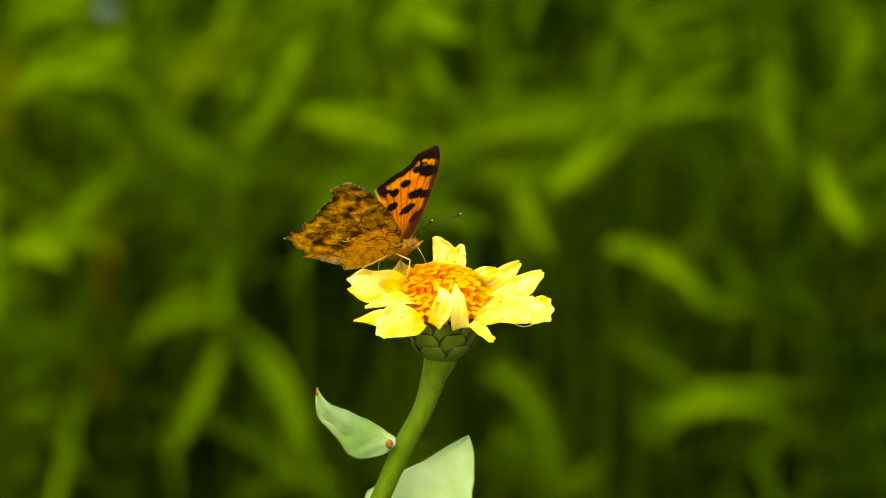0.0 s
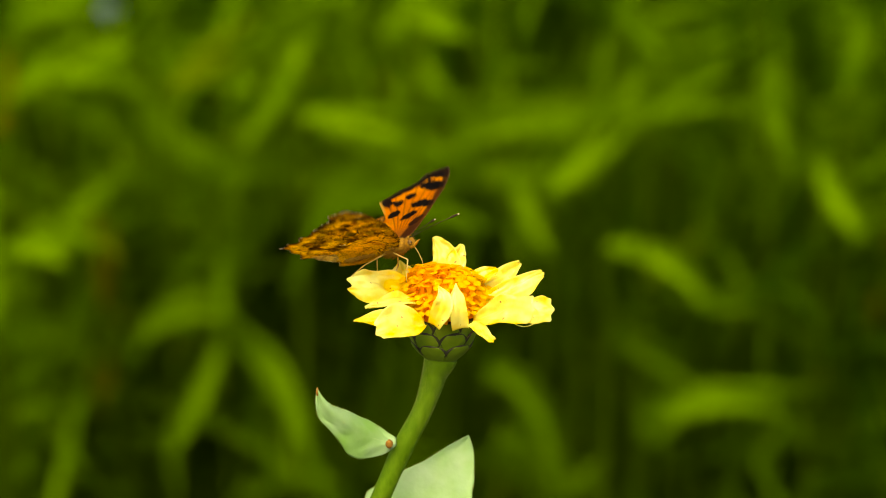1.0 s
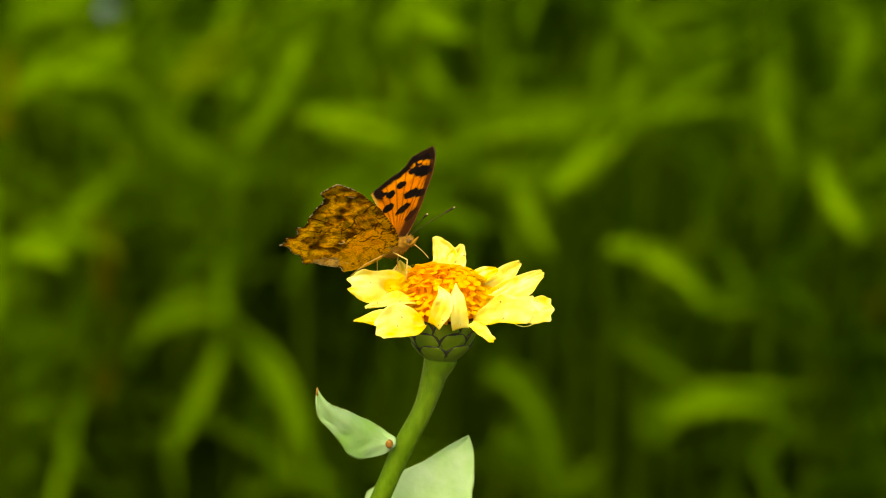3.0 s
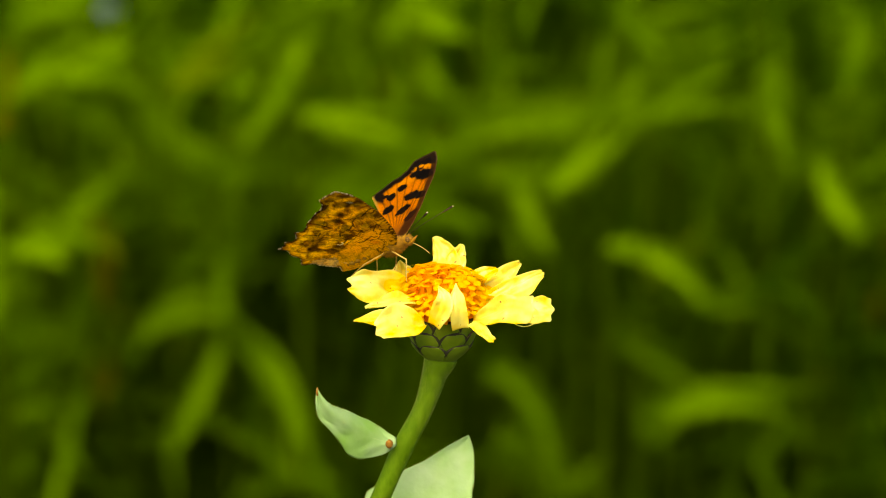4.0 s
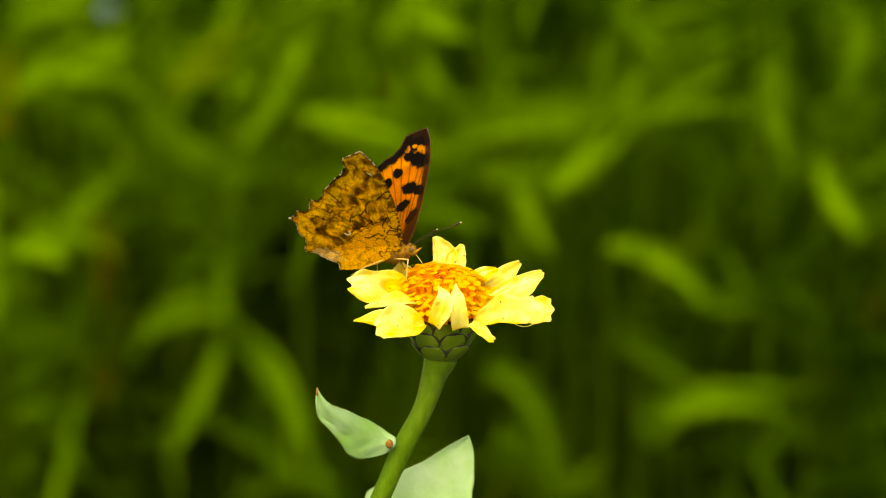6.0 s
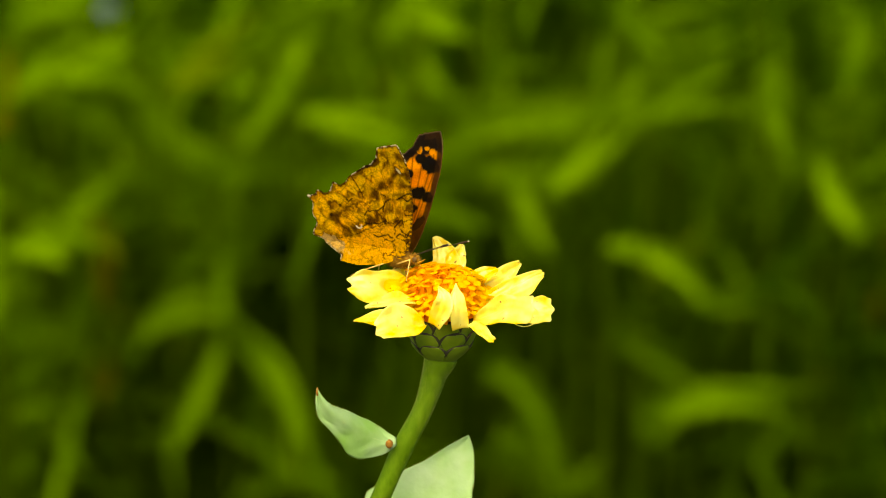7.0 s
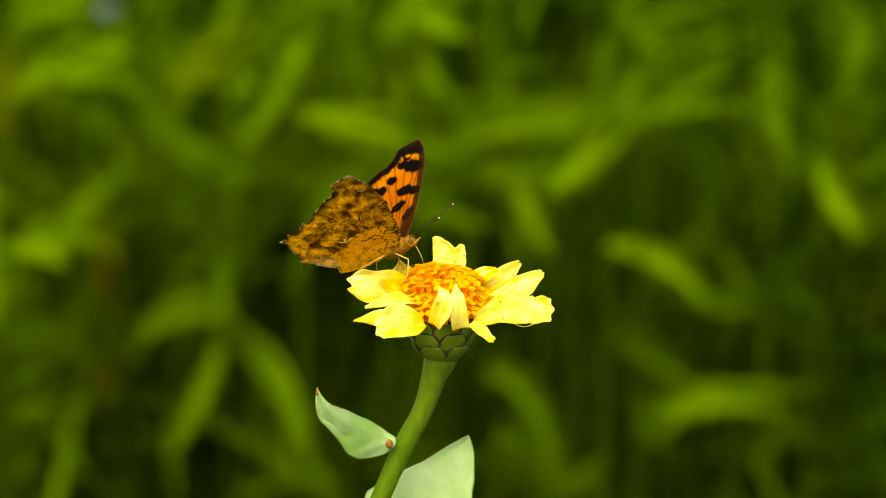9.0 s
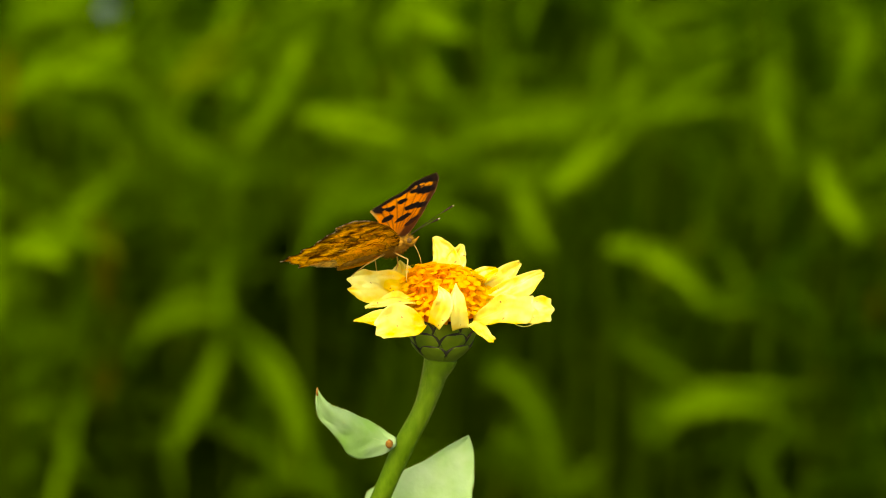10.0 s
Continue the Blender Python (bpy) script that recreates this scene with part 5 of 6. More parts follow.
def upper_side(u, v, rim, arc, fore):
    wob = ridge(u, v, 9, 3.1) * 0.22
    col = np.tile(np.array([[0.80, 0.22, 0.006]]), (len(u), 1))
    col = blend(col, (0.86, 0.30, 0.010), step_in(ridge(u, v, 40, 1.7), -0.1, 0.5))
    dark, brown = (0.0006, 0.0003, 0.0006), (0.0019, 0.0006, 0.0011)
    line = veins(u, v, FORE_ENDS if fore else HIND_ENDS, (8, 5), 2.0)
    col = blend(col, (0.14, 0.035, 0.006), line * 0.8)
    root = 1 - step_in(np.hypot(u - 5, v), 22, 62)
    col = blend(col, (0.13, 0.055, 0.015), root * 0.85)
    if fore:
        spots = [(-53, 134, 11, 8, 20), (-41, 130, 9, 6, 0), (-24, 124, 11, 10, 0), (-6, 142, 10.5, 10, 0), (-24, 91, 12, 10, 40), (10, 78, 17, 9, 35), (22, 112, 17, 12, 10), (42, 106, 12, 10, 0), (15, 173, 12, 11, 0), (37, 164, 20, 15, -15), (31, 58, 17, 7, 50)]
        for cu, cv, ru, rv, tn in spots:
            col = blend(col, dark, oval(u, v, cu, cv, ru, rv, tn, wob))
        apex = step_in(v - 0.10 * u + wob * 10, 175, 181)
        col = blend(col, brown, apex)
        for cu, cv, ru, rv, tn in [(47, 184, 7.5, 5, -10), (35, 187, 6, 5, 0), (23, 191, 5, 3.5, 0), (8, 187, 6, 7, 0)]:
            col = blend(col, (0.88, 0.33, 0.015), oval(u, v, cu, cv, ru, rv, tn, wob))
        margin = (1 - step_in(rim + wob * 14, 14, 20)) * np.maximum(step_in(v + 0.6 * u, 82, 94) * (u < 12), step_in(v, 203, 211))
        col = blend(col, brown, margin)
        front = np.maximum((1 - step_in(rim + wob * 4, 10, 14)) * (u > 14), (1 - step_in(v, 62, 84)) * step_in(u - 0.32 * v, 2, 10))
        col = blend(col, (0.0075, 0.0022, 0.0013), front * 0.95)
        hairline = (1 - step_in(rim, 1.0, 2.6)) * ((u > 14) | (v > 140))
        col = blend(col, (0.16, 0.08, 0.035), hairline * 0.6)
        back = (1 - step_in(rim, 2.5, 5)) * (v < 146) * (u < 10) * step_in(v, 85, 110)
        col = blend(col, (0.62, 0.36, 0.06), back)
    else:
        col = blend(col, (0.45, 0.24, 0.015), 1 - step_in(v, 2, 12))
        # brown clouds, bright patches between them and a dark margin with pale lunules
        wave = np.cos(arc * 2 * math.pi / 21.0)
        for cu, cv, ru, rv, tn in [(-62, 128, 12, 11, 0), (-88, 88, 19, 16, 0), (-45, 72, 20, 15, 10), (-79, 37, 24, 10, 15), (-106, 71, 13, 12, 0), (-120, 56, 12, 10, 0), (-70, 112, 11, 9, 0)]:
            col = blend(col, (0.003, 0.001, 0.0006), oval(u, v, cu, cv, ru, rv, tn, wob * 2) * 0.95)
        for cu, cv, ru, rv, tn in [(-59, 91, 17, 8, 10), (-86, 60, 16, 8, 0), (-112, 43, 19, 6, 10), (-106, 106, 14, 8, 0), (-128, 84, 12, 7, 20), (-44, 46, 17, 7, 10)]:
            col = blend(col, (0.90, 0.42, 0.016), oval(u, v, cu, cv, ru, rv, tn, wob))
        rear = step_in(-u, 55, 75) * step_in(v, -5, 15)
        far_in, curl, zig = from_margin(u, v)
        for reach, strong in ((22, 0.9), (46, 0.9), (76, 0.75)):
            col = blend(col, (0.005, 0.0015, 0.001), np.exp(-((far_in - reach - 5 * (curl if reach < 30 else zig) + wob * 12) / 5.5) ** 2) * rear * strong)
        col = blend(col, (0.90, 0.46, 0.03), np.exp(-((rim - 13 - 3 * wave) / 4.5) ** 2) * step_in(wave, -0.4, 0.3) * rear * 0.9)
        col = blend(col, (0.004, 0.0012, 0.001), (1 - step_in(rim + wob * 12, 4, 9)) * rear)
    return col


def outer_margin():
    """The scalloped outer margins of fore- and hindwing together."""
    f, h = perimeter(FORE, 440), perimeter(HIND, 440)
    return np.concatenate([f[f[:, 1] - 0.75 * f[:, 0] > 180], h[(h[:, 0] < -64) & (h[:, 1] > 0)]])


MARGIN = outer_margin()


def from_margin(u, v):
    """How far in from the outer margin, and the waves of the outer and the inner bands, -1 to 1, that run along it."""
    far_in = np.concatenate([np.min(np.hypot(a[:, None] - MARGIN[None, :, 0], b[:, None] - MARGIN[None, :, 1]), axis=1) for a, b in zip(np.array_split(u, 20), np.array_split(v, 20))])
    turn = np.arctan2(v - 5, -(u - 5)) + 0.035 * ridge(u, v, 30, 4.4)
    return far_in, np.cos(turn * 6.28 * 6.0), np.abs((turn * 3.7) % 1.0 - 0.5) * 4 - 1


def stroke(u, v, points, width, wobble):
    """A thin uneven line through the given points of the wing."""
    path = spline(points, 60)
    d = np.min(np.hypot((u + wobble)[:, None] - path[None, :, 0], (v + wobble)[:, None] - path[None, :, 1]), axis=1)
    return 1 - step_in(d, width * 0.5, width * 1.3)


def under_side(u, v, rim, fore):
    n1, n2, n3, n4 = ridge(u, v, 17, 8.3), ridge(u, v, 48, 2.2), ridge(u, v, 6, 5.5), ridge(u, v, 14, 13.1)
    far = np.hypot(u, v)
    base_third = 1 - step_in(v - 0.28 * u + n1 * 8, 50, 60)
    col = np.tile(np.array([[0.84, 0.375, 0.006]]), (len(u), 1))
    col = blend(col, (1.0, 0.51, 0.010), step_in(n1 + 0.4 * n3, -0.15, 0.35) * 0.8)
    col = blend(col, (0.92, 0.47, 0.016), base_third * 0.8)
    brown, deep, olive = (0.10, 0.036, 0.002), (0.022, 0.007, 0.001), (0.060, 0.018, 0.001)
    col = blend(col, (0.16, 0.055, 0.002), step_in(n4 + 0.3 * n2, 0.02, 0.3) * (1 - base_third) * 0.35)
    col = blend(col, (0.16, 0.055, 0.002), step_in(n3, 0.2, 0.45) * 0.15)
    wob = n1 * 0.5 + n3 * 0.5
    n5 = ridge(u * 0.8, v * 1.1, 9, 21.7)
    col = blend(col, (0.11, 0.034, 0.001), step_in(n5, 0.06, 0.3) * (1 - 0.75 * base_third) * 0.25)
    # yellow lunules and wavy brown bands along the outer margin
    far_in, curl, zig = from_margin(u, v)
    outer = 1 - step_in(far_in, 26, 34)
    thin_band = np.exp(-((far_in - 23 - 4 * curl + n3 * 3) / 4.5) ** 2)
    col = blend(col, brown, thin_band * 0.9)
    lunule = np.exp(-((far_in - 12 - 4 * curl) / 5.0) ** 2) * step_in(curl, -0.7, 0.0)
    col = blend(col, (0.97, 0.60, 0.03), lunule * 0.9)
    # brown clouds
    clouds = [(34.4, 155.8, 21.78, 15.4, 0, 0.7), (-19.5, 115.1, 9.68, 8.8, 0, 0.85), (-2.8, 132.7, 8.47, 8.8, 0, 0.75), (-37.9, 121, 18.15, 9.9, 0, 0.5), (-80.7, 39, 20.57, 14.3, 25, 0.7), (-120.5, 59, 12.1, 16.5, 0, 0.55), (-143.6, 30.5, 13.31, 8.8, 0, 0.5), (-111, 83.6, 13.31, 8.8, 0, 0.45), (50.4, 194.8, 13.31, 15.4, 0, 0.6), (26.3, 192.7, 13.31, 6.6, 0, 0.6), (-20.7, 178, 20.57, 6.6, 25, 0.85), (-54.4, 154.8, 16.94, 4.4, 20, 0.75), (13.9, 204.6, 14.52, 4.4, 0, 0.5), (-71.9, 101.9, 12.1, 8.8, 0, 0.4), (-89.7, 64.1, 9.68, 11, 0, 0.4), (-132.2, 15.9, 16.94, 5.5, -15, 0.5), (-115.2, 115.4, 16.94, 4.4, 20, 0.5), (55, 152.7, 7.26, 13.2, 0, 0.5), (-47.3, 100.9, 12.1, 6.6, 0, 0.4)]
    for cu, cv, ru, rv, tn, strong in clouds:
        col = blend(col, olive, oval(u, v, cu, cv, ru * 1.1, rv * 1.1, tn, wob * 0.55) * strong)
    # blotches with a darker outline
    for cu, cv, ru, rv, tn in [(-28, 69, 22, 12, 10), (48, 101, 15, 12, 30), (19, 68, 8, 9, 30)]:
        core = oval(u, v, cu, cv, ru, rv, tn, wob)
        ring_in = oval(u, v, cu, cv, ru * 0.82, rv * 0.74, tn, wob)
        col = blend(col, olive, core * 0.75)
        col = blend(col, deep, np.clip(core - ring_in, 0, 1) * 0.8)
    # bright golden patches
    golds = [(2.9, 211.4, 8.47, 6.6), (23.3, 217.9, 7.26, 5.5), (41.5, 216.3, 8.47, 6.6), (8.2, 191.1, 7.26, 6.6), (-9.4, 161.4, 18.15, 9.9), (-48.1, 142.3, 10.89, 8.8), (-67.5, 130.5, 9.68, 8.8), (-94.3, 122.2, 9.68, 7.7), (-100.1, 98.6, 12.1, 6.6), (-121.1, 98.5, 8.47, 7.7), (-134.3, 77.2, 8.47, 6.6), (-154.2, 76.3, 7.26, 8.8), (-148.9, 51.2, 8.47, 11), (-130.1, 40.9, 8.47, 8.8), (-154.7, 23, 8.47, 5.5), (19.3, 124.5, 18.15, 9.9), (-2.1, 97.9, 10.89, 9.9), (43.4, 127.8, 14.52, 7.7), (4.4, 77.8, 10.89, 6.6), (38.5, 75.2, 14.52, 5.5), (-25.2, 96, 18.15, 8.8), (-67.6, 66.8, 14.52, 12.1), (-53.9, 123.2, 8.47, 5.5)]
    for cu, cv, ru, rv in golds:
        col = blend(col, (1.0, 0.58, 0.014), oval(u, v, cu, cv, ru, rv, 0, wob * 0.6) * 0.75)
    col = blend(col, (0.09, 0.028, 0.001), step_in(n5, 0.16, 0.36) * (1 - base_third) * 0.15)
    # zigzag bands along the margin, each with a dark crest
    patchy = step_in(n4, -0.45, -0.05)
    for reach, wide, swing, strong in ((46, 7.5, 5, 0.85), (76, 7.0, 6, 0.75), (106, 6.0, 6, 0.5)):
        band = np.exp(-((far_in - reach - swing * zig + n1 * 7) / wide) ** 2)
        col = blend(col, (0.055, 0.017, 0.001), band * (1 - base_third) * strong * patchy)
        glow = np.exp(-((far_in - reach + 15 - swing * zig + n1 * 7) / 5.0) ** 2)
        col = blend(col, (1.0, 0.56, 0.014), glow * (1 - base_third) * 0.7)
        crest = np.exp(-((far_in - reach + 7 - swing * zig + n1 * 7 + n3 * 3) / 1.8) ** 2)
        col = blend(col, deep, crest * (1 - base_third) * 0.4 * step_in(n1, -0.4, 0.1))
    # net of dark lines, closest near the body
    net = 1 - step_in(cells(u + n3 * 7, v + n4 * 7, 23, 4), 1.2, 3.6)
    body_side = 0.45 + 0.55 * step_in(u, -70, 10)
    col = blend(col, (0.05, 0.015, 0.001), net * base_third * body_side * step_in(n1, -0.6, -0.15) * 0.95)
    big_net = 1 - step_in(cells(u + n3 * 6, v + n3 * 6, 30, 11), 1.0, 3.2)
    col = blend(col, (0.08, 0.026, 0.002), big_net * (1 - base_third) * 0.5)
    for cu, cv, r in [(-100, 84, 3.2), (-122, 62, 3.2), (-84, 98, 2.8)]:
        col = blend(col, deep, oval(u, v, cu, cv, r, r, 0, wob * 0.4) * 0.9)
    line = veins(u, v, FORE_ENDS[:4] if fore else HIND_ENDS[1:], (8, 5), 1.3)
    col = blend(col, (0.18, 0.07, 0.006), line * 0.45 * step_in(far, 60, 90))
    col = blend(col, deep, (1 - step_in(rim + n3 * 3, 1.5, 4.8)) * outer * 0.9)
    edge = stroke(u, v, [(-143, 4), (-110, 20), (-72, 31), (-46, 47), (-22, 55), (2, 64), (20, 70), (46, 76)], 1.7, n3 * 4 + n4 * 3)
    col = blend(col, deep, edge * 0.85)
    for way in ([(-50.5, 71.5), (-42.1, 81.5), (-22.6, 84.7), (-6.9, 95.5)], [(-58.7, 47.3), (-40.4, 57.8), (-22.1, 59.5), (-6.4, 67.2), (-1.4, 64.1)], [(20.8, 110.7), (33.9, 118.7), (43.8, 111.6), (54.5, 119.9), (63, 120.1)], [(63.9, 131.2), (43.5, 125.6), (28, 114.9)], [(-10.4, 84.7), (-4.6, 101.6), (8.6, 111.8)], [(59.9, 94.2), (48, 84.3), (35.8, 87.5)], [(8.5, 54.8), (20.5, 66.9), (28.8, 73.6), (29.1, 60.5)], [(10.1, 36.6), (20.9, 45.1), (32, 39.4), (41.4, 52.9)], [(29.9, 25.6), (45.4, 40.9), (57.3, 49.7)], [(-36.3, 34.7), (-27.7, 31.6), (-9.5, 38.8), (2.8, 34.6)], [(-71.9, 101.9), (-81.6, 93.8)], [(1.2, 114.1), (-11, 118.5)], [(-12.8, 208.3), (-19.7, 189.1), (-38.8, 169.9), (-72.7, 148.8), (-109.2, 128)]):
        col = blend(col, deep, stroke(u, v, way, 1.7, n3 * 2 + n4 * 1) * 0.9)
    if fore:
        col = blend(col, deep, oval(u, v, -28, 178, 24, 9, 35, n3 * 0.3) * 0.85)
        col = blend(col, (0.85, 0.72, 0.45), oval(u, v, 36, 172, 2.5, 7, 40) * 0.8)
        col = blend(col, (0.12, 0.05, 0.008), (1 - step_in(rim, 2.5, 5)) * (u > 10) * (np.sin(v * 0.75) > -0.3))
    else:
        hook = np.abs(np.hypot(u + 66, v - 50) - 6.0)
        col = blend(col, (0.90, 0.84, 0.62), (1 - step_in(hook, 0.9, 2.0)) * (v < 50 + 0.3 * (u + 66)))
        pale = oval(u, v, -120, 8, 32, 11, -14, wob * 0.6)
        col = blend(col, (0.82, 0.58, 0.24), pale * 0.5 * (1 - net * 0.6))
        col = blend(col, (0.90, 0.84, 0.66), oval(u, v, -166, 96, 6, 4))
    flecks = (1 - step_in(rim, 0.8, 2.6)) * outer * (n3 > 0.0) * ((u < -74) | fore)
    col = blend(col, (0.80, 0.68, 0.50), flecks * 0.9)
    return col


patterns = {}


def wing_sheet(name, fore, mirror, parent):
    """A wing as a thin closed sheet: rings from the hinge out to the scalloped margin, upper and under side each with its pattern."""
    edge = perimeter(FORE if fore else HIND, 440)
    hub = np.array([4.0, 10.0]) if fore else np.array([-16.0, 12.0])
    rings = 110
    fr = np.linspace(0, 1, rings + 1)[1:] ** 0.85
    uv = (hub + fr[:, None, None] * (edge - hub)[None]).reshape(-1, 2)
    m = len(edge)
    u, v = uv[:, 0], uv[:, 1]
    rim = np.min(np.hypot(u[:, None] - edge[None, :, 0], v[:, None] - edge[None, :, 1]), axis=1)
    lift = 3.5 * np.sin(np.clip(v, 0, 230) / 230 * 2.6) - 2.5 * step_in(np.hypot(u, v), 120, 240)
    ends = FORE_ENDS if fore else HIND_ENDS
    lift = lift + 0.3 * veins(u, v, ends, (8, 5), 5.0) + 1.6 * ridge(u, v, 42, 6.6) * step_in(np.hypot(u, v), 30, 120)
    lift = lift - np.where(v < 12, (12 - v) * 0.5, 0) - (0.0 if fore else 0.65)
    thick = 0.9
    z_top, z_low = lift + thick / 2, lift - thick / 2
    sgn = -1 if mirror else 1
    top = np.stack([u, v * sgn, z_top], 1) * K
    low = np.stack([u, v * sgn, z_low], 1) * K
    verts = np.concatenate([top, low, [[hub[0] * K, hub[1] * sgn * K, (np.mean(z_top[:m])) * K], [hub[0] * K, hub[1] * sgn * K, np.mean(z_low[:m]) * K]]])
    c_top, c_low, off = len(verts) - 2, len(verts) - 1, len(u)
    faces, slots = [], []
    for i in range(m):
        j = (i + 1) % m
        faces += [(c_top, i, j), (c_low, off + j, off + i)]
        slots += [0, 1] * rings + [1]
        for k in range(rings - 1):
            a, b, c, d = k * m + i, k * m + j, (k + 1) * m + j, (k + 1) * m + i
            faces += [(a, d, c, b), (off + a, off + b, off + c, off + d)]
        a, b = (rings - 1) * m + i, (rings - 1) * m + j
        faces.append((a, off + a, off + b, b))
    if mirror:
        faces = [tuple(reversed(f)) for f in faces]
    ob = mesh_object(name, verts, faces, WING, slots)
    arc = np.tile(np.arange(m) / m * np.sum(np.hypot(*np.diff(np.vstack([edge, edge[:1]]), axis=0).T)), rings)
    if fore not in patterns:
        patterns[fore] = upper_side(u, v, rim, arc, fore), under_side(u, v, rim, fore)
    up, un = patterns[fore]
    rgb = np.concatenate([up, un, up[:1], un[:1]])
    rgba = np.concatenate([np.clip(rgb, 0, 1), np.ones((len(rgb), 1))], 1)
    attr = ob.data.attributes.new("pattern", "FLOAT_COLOR", "POINT")
    attr.data.foreach_set("color", rgba.ravel())
    return part(name, ob, parent)


left_fore = wing_sheet("forewing", True, False, butterfly)
left_hind = wing_sheet("hindwing", False, False, butterfly)
right_fore = wing_sheet("forewing", True, True, butterfly)
right_hind = wing_sheet("hindwing", False, True, butterfly)


def fur(name, centre, radii, count, length, material, seed, parent, flow=(-0.8, 0, 0)):
    """Short hairs standing on a rounded body, leaning along flow."""
    rnd = random.Random(seed)
    verts, faces = [], []
    c, r = Vector(centre), Vector(radii)
    for _ in range(count):
        d = Vector((rnd.gauss(0, 1), rnd.gauss(0, 1), rnd.gauss(0, 1))).normalized()
        p = c + Vector((d.x * r.x, d.y * r.y, d.z * r.z)) * 0.98
        tip = p + (d + Vector(flow) * rnd.uniform(0.5, 1.2)) * length * rnd.uniform(0.5, 1.0)
        w = d.orthogonal().normalized() * 0.5 * K
        w2 = d.cross(w).normalized() * 0.5 * K
        b = len(verts)
        verts += [p - w, p + w, p + w2, tip]
        faces += [(b, b + 1, b + 3), (b + 1, b + 2, b + 3), (b + 2, b, b + 3)]
    tagged(part(name, mesh_object(name, verts, faces, material), parent), kind="stuff")


antennae = {}


def butterfly_body():
    thorax = part("thorax", blob("thorax", Vector((9, 0, -7)) * K, Vector((27, 10, 13)) * K, BODY, 1, 0.12), butterfly, "furry ochre-brown thorax")
    fur("thorax_fur", Vector((9, 0, -7)) * K, Vector((27, 10, 13)) * K, 1600, 10 * K, BODY, 3, thorax)
    fur("back_fur", Vector((-38, 0, 0)) * K, Vector((46, 7, 7)) * K, 3400, 11 * K, FUR_GOLD, 4, thorax, (-0.7, 0, 0.5))
    path = spline([Vector(p) * K for p in [(-8, 0, -5), (-30, 0, -6), (-58, 0, -8), (-84, 0, -11), (-102, 0, -13)]], 26)
    rad = [(8.5 + 1.4 * math.sin(k / 25 * math.pi) + 0.7 * math.sin(k * 1.9)) * K * (1 - 0.75 * max(0, (k - 15) / 10) ** 2) for k in range(26)]
    part("abdomen", tube("abdomen", path, rad, BODY, 16), butterfly, "ringed ochre abdomen")
    head = part("head", blob("head", Vector((38, 0, -4)) * K, Vector((10, 8, 8.5)) * K, BODY, 2, 0.15), butterfly)
    fur("head_fur", Vector((38, 0, -4)) * K, Vector((10, 8, 8.5)) * K, 420, 6 * K, BODY, 8, head, (0.4, 0, 0.2))
    for s in (-1, 1):
        part("eye", blob("eye", Vector((42, 5.5 * s, -3)) * K, Vector((5, 3.4, 5)) * K, EYE_DARK, 5, 0.02), head, "dark compound eye")
        palp = spline([Vector(p) * K for p in [(40, 3 * s, -11), (49, 3 * s, -8), (60, 2.5 * s, -1)]], 8)
        part("palp", tube("palp", palp, np.array([1.8, 2.4, 2.7, 2.6, 2.2, 1.6, 1.1, 0.4]) * K, BODY, 8), head)
        shaft = spline([Vector(p) * K for p in [(43, 4 * s, 5), (75, 24 * s, 17), (118, 50 * s, 29)]], 26)
        antenna = antennae[s] = part("antenna", tube("antenna", shaft, np.array([0.6] * 20 + [0.75, 1.1, 1.6, 1.9, 2.0, 1.7]) * K, ANTENNA, 8), head, "thin dark clubbed antenna")
        part("antenna_tip", blob("antenna_tip", Vector((119.5, 50.6 * s, 29.4)) * K, Vector((1.6, 1.4, 1.4)) * K, ANTENNA_TIP, 6, 0.05, 8, 10), antenna, "pale antenna tip")
    tongue = spline([Vector(p) * K for p in [(0, 0, 0), (14, 0, 1.2), (28, 0, 0.6), (40, 0, -2.0)]], 12)
    return part("proboscis", tube("proboscis", tongue, np.linspace(0.65, 0.4, 12) * K, LEG, 8), butterfly, "thin tan proboscis")


proboscis = butterfly_body()

# hip in the butterfly's plan, foot in the flower's space (millimetres), lengths of femur and tibia in units
LEGS = [((-10, -8, -14), (-21.0, 3.0, 9.6), 40, 42), ((8, -9, -15), (-8.8, -3.0, 9.6), 36, 38), ((-10, 8, -14), (-15.4, 8.0, 8.2), 36, 38), ((8, 8, -14), (-12.2, 7.0, 7.5), 36, 38)]
leg_parts = []
for hip, foot, femur_length, tibia_length in LEGS:
    femur = part("femur", tube("femur", [(0, 0, 0), (femur_length * 0.5 * K, 0, 0), (femur_length * K, 0, 0)], [1.5 * K, 1.4 * K, 1.1 * K], LEG, 8), butterfly)
    tibia = part("tibia", tube("tibia", [(0, 0, 0), (tibia_length * 0.6 * K, 0, 0), (tibia_length * K, 0, 0), ((tibia_length + 4) * K, 0, 1.5 * K)], [1.1 * K, 0.95 * K, 0.7 * K, 0.45 * K], LEG, 8), butterfly)
    leg_parts.append((femur, tibia))

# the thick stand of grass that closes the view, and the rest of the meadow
# mostly the near-black green, which paints the shade of the depth as colour
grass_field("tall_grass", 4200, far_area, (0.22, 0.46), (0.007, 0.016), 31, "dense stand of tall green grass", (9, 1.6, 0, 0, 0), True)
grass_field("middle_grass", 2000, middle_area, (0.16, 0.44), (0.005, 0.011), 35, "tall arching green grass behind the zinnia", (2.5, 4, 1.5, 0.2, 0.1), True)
grass_field("short_grass", 14000, near_area, (0.05, 0.14), (0.003, 0.007), 22, "short green grass around the zinnia")
grass_field("meadow_grass", 15000, wide_area, (0.18, 0.45), (0.006, 0.015), 23, "green meadow grass")


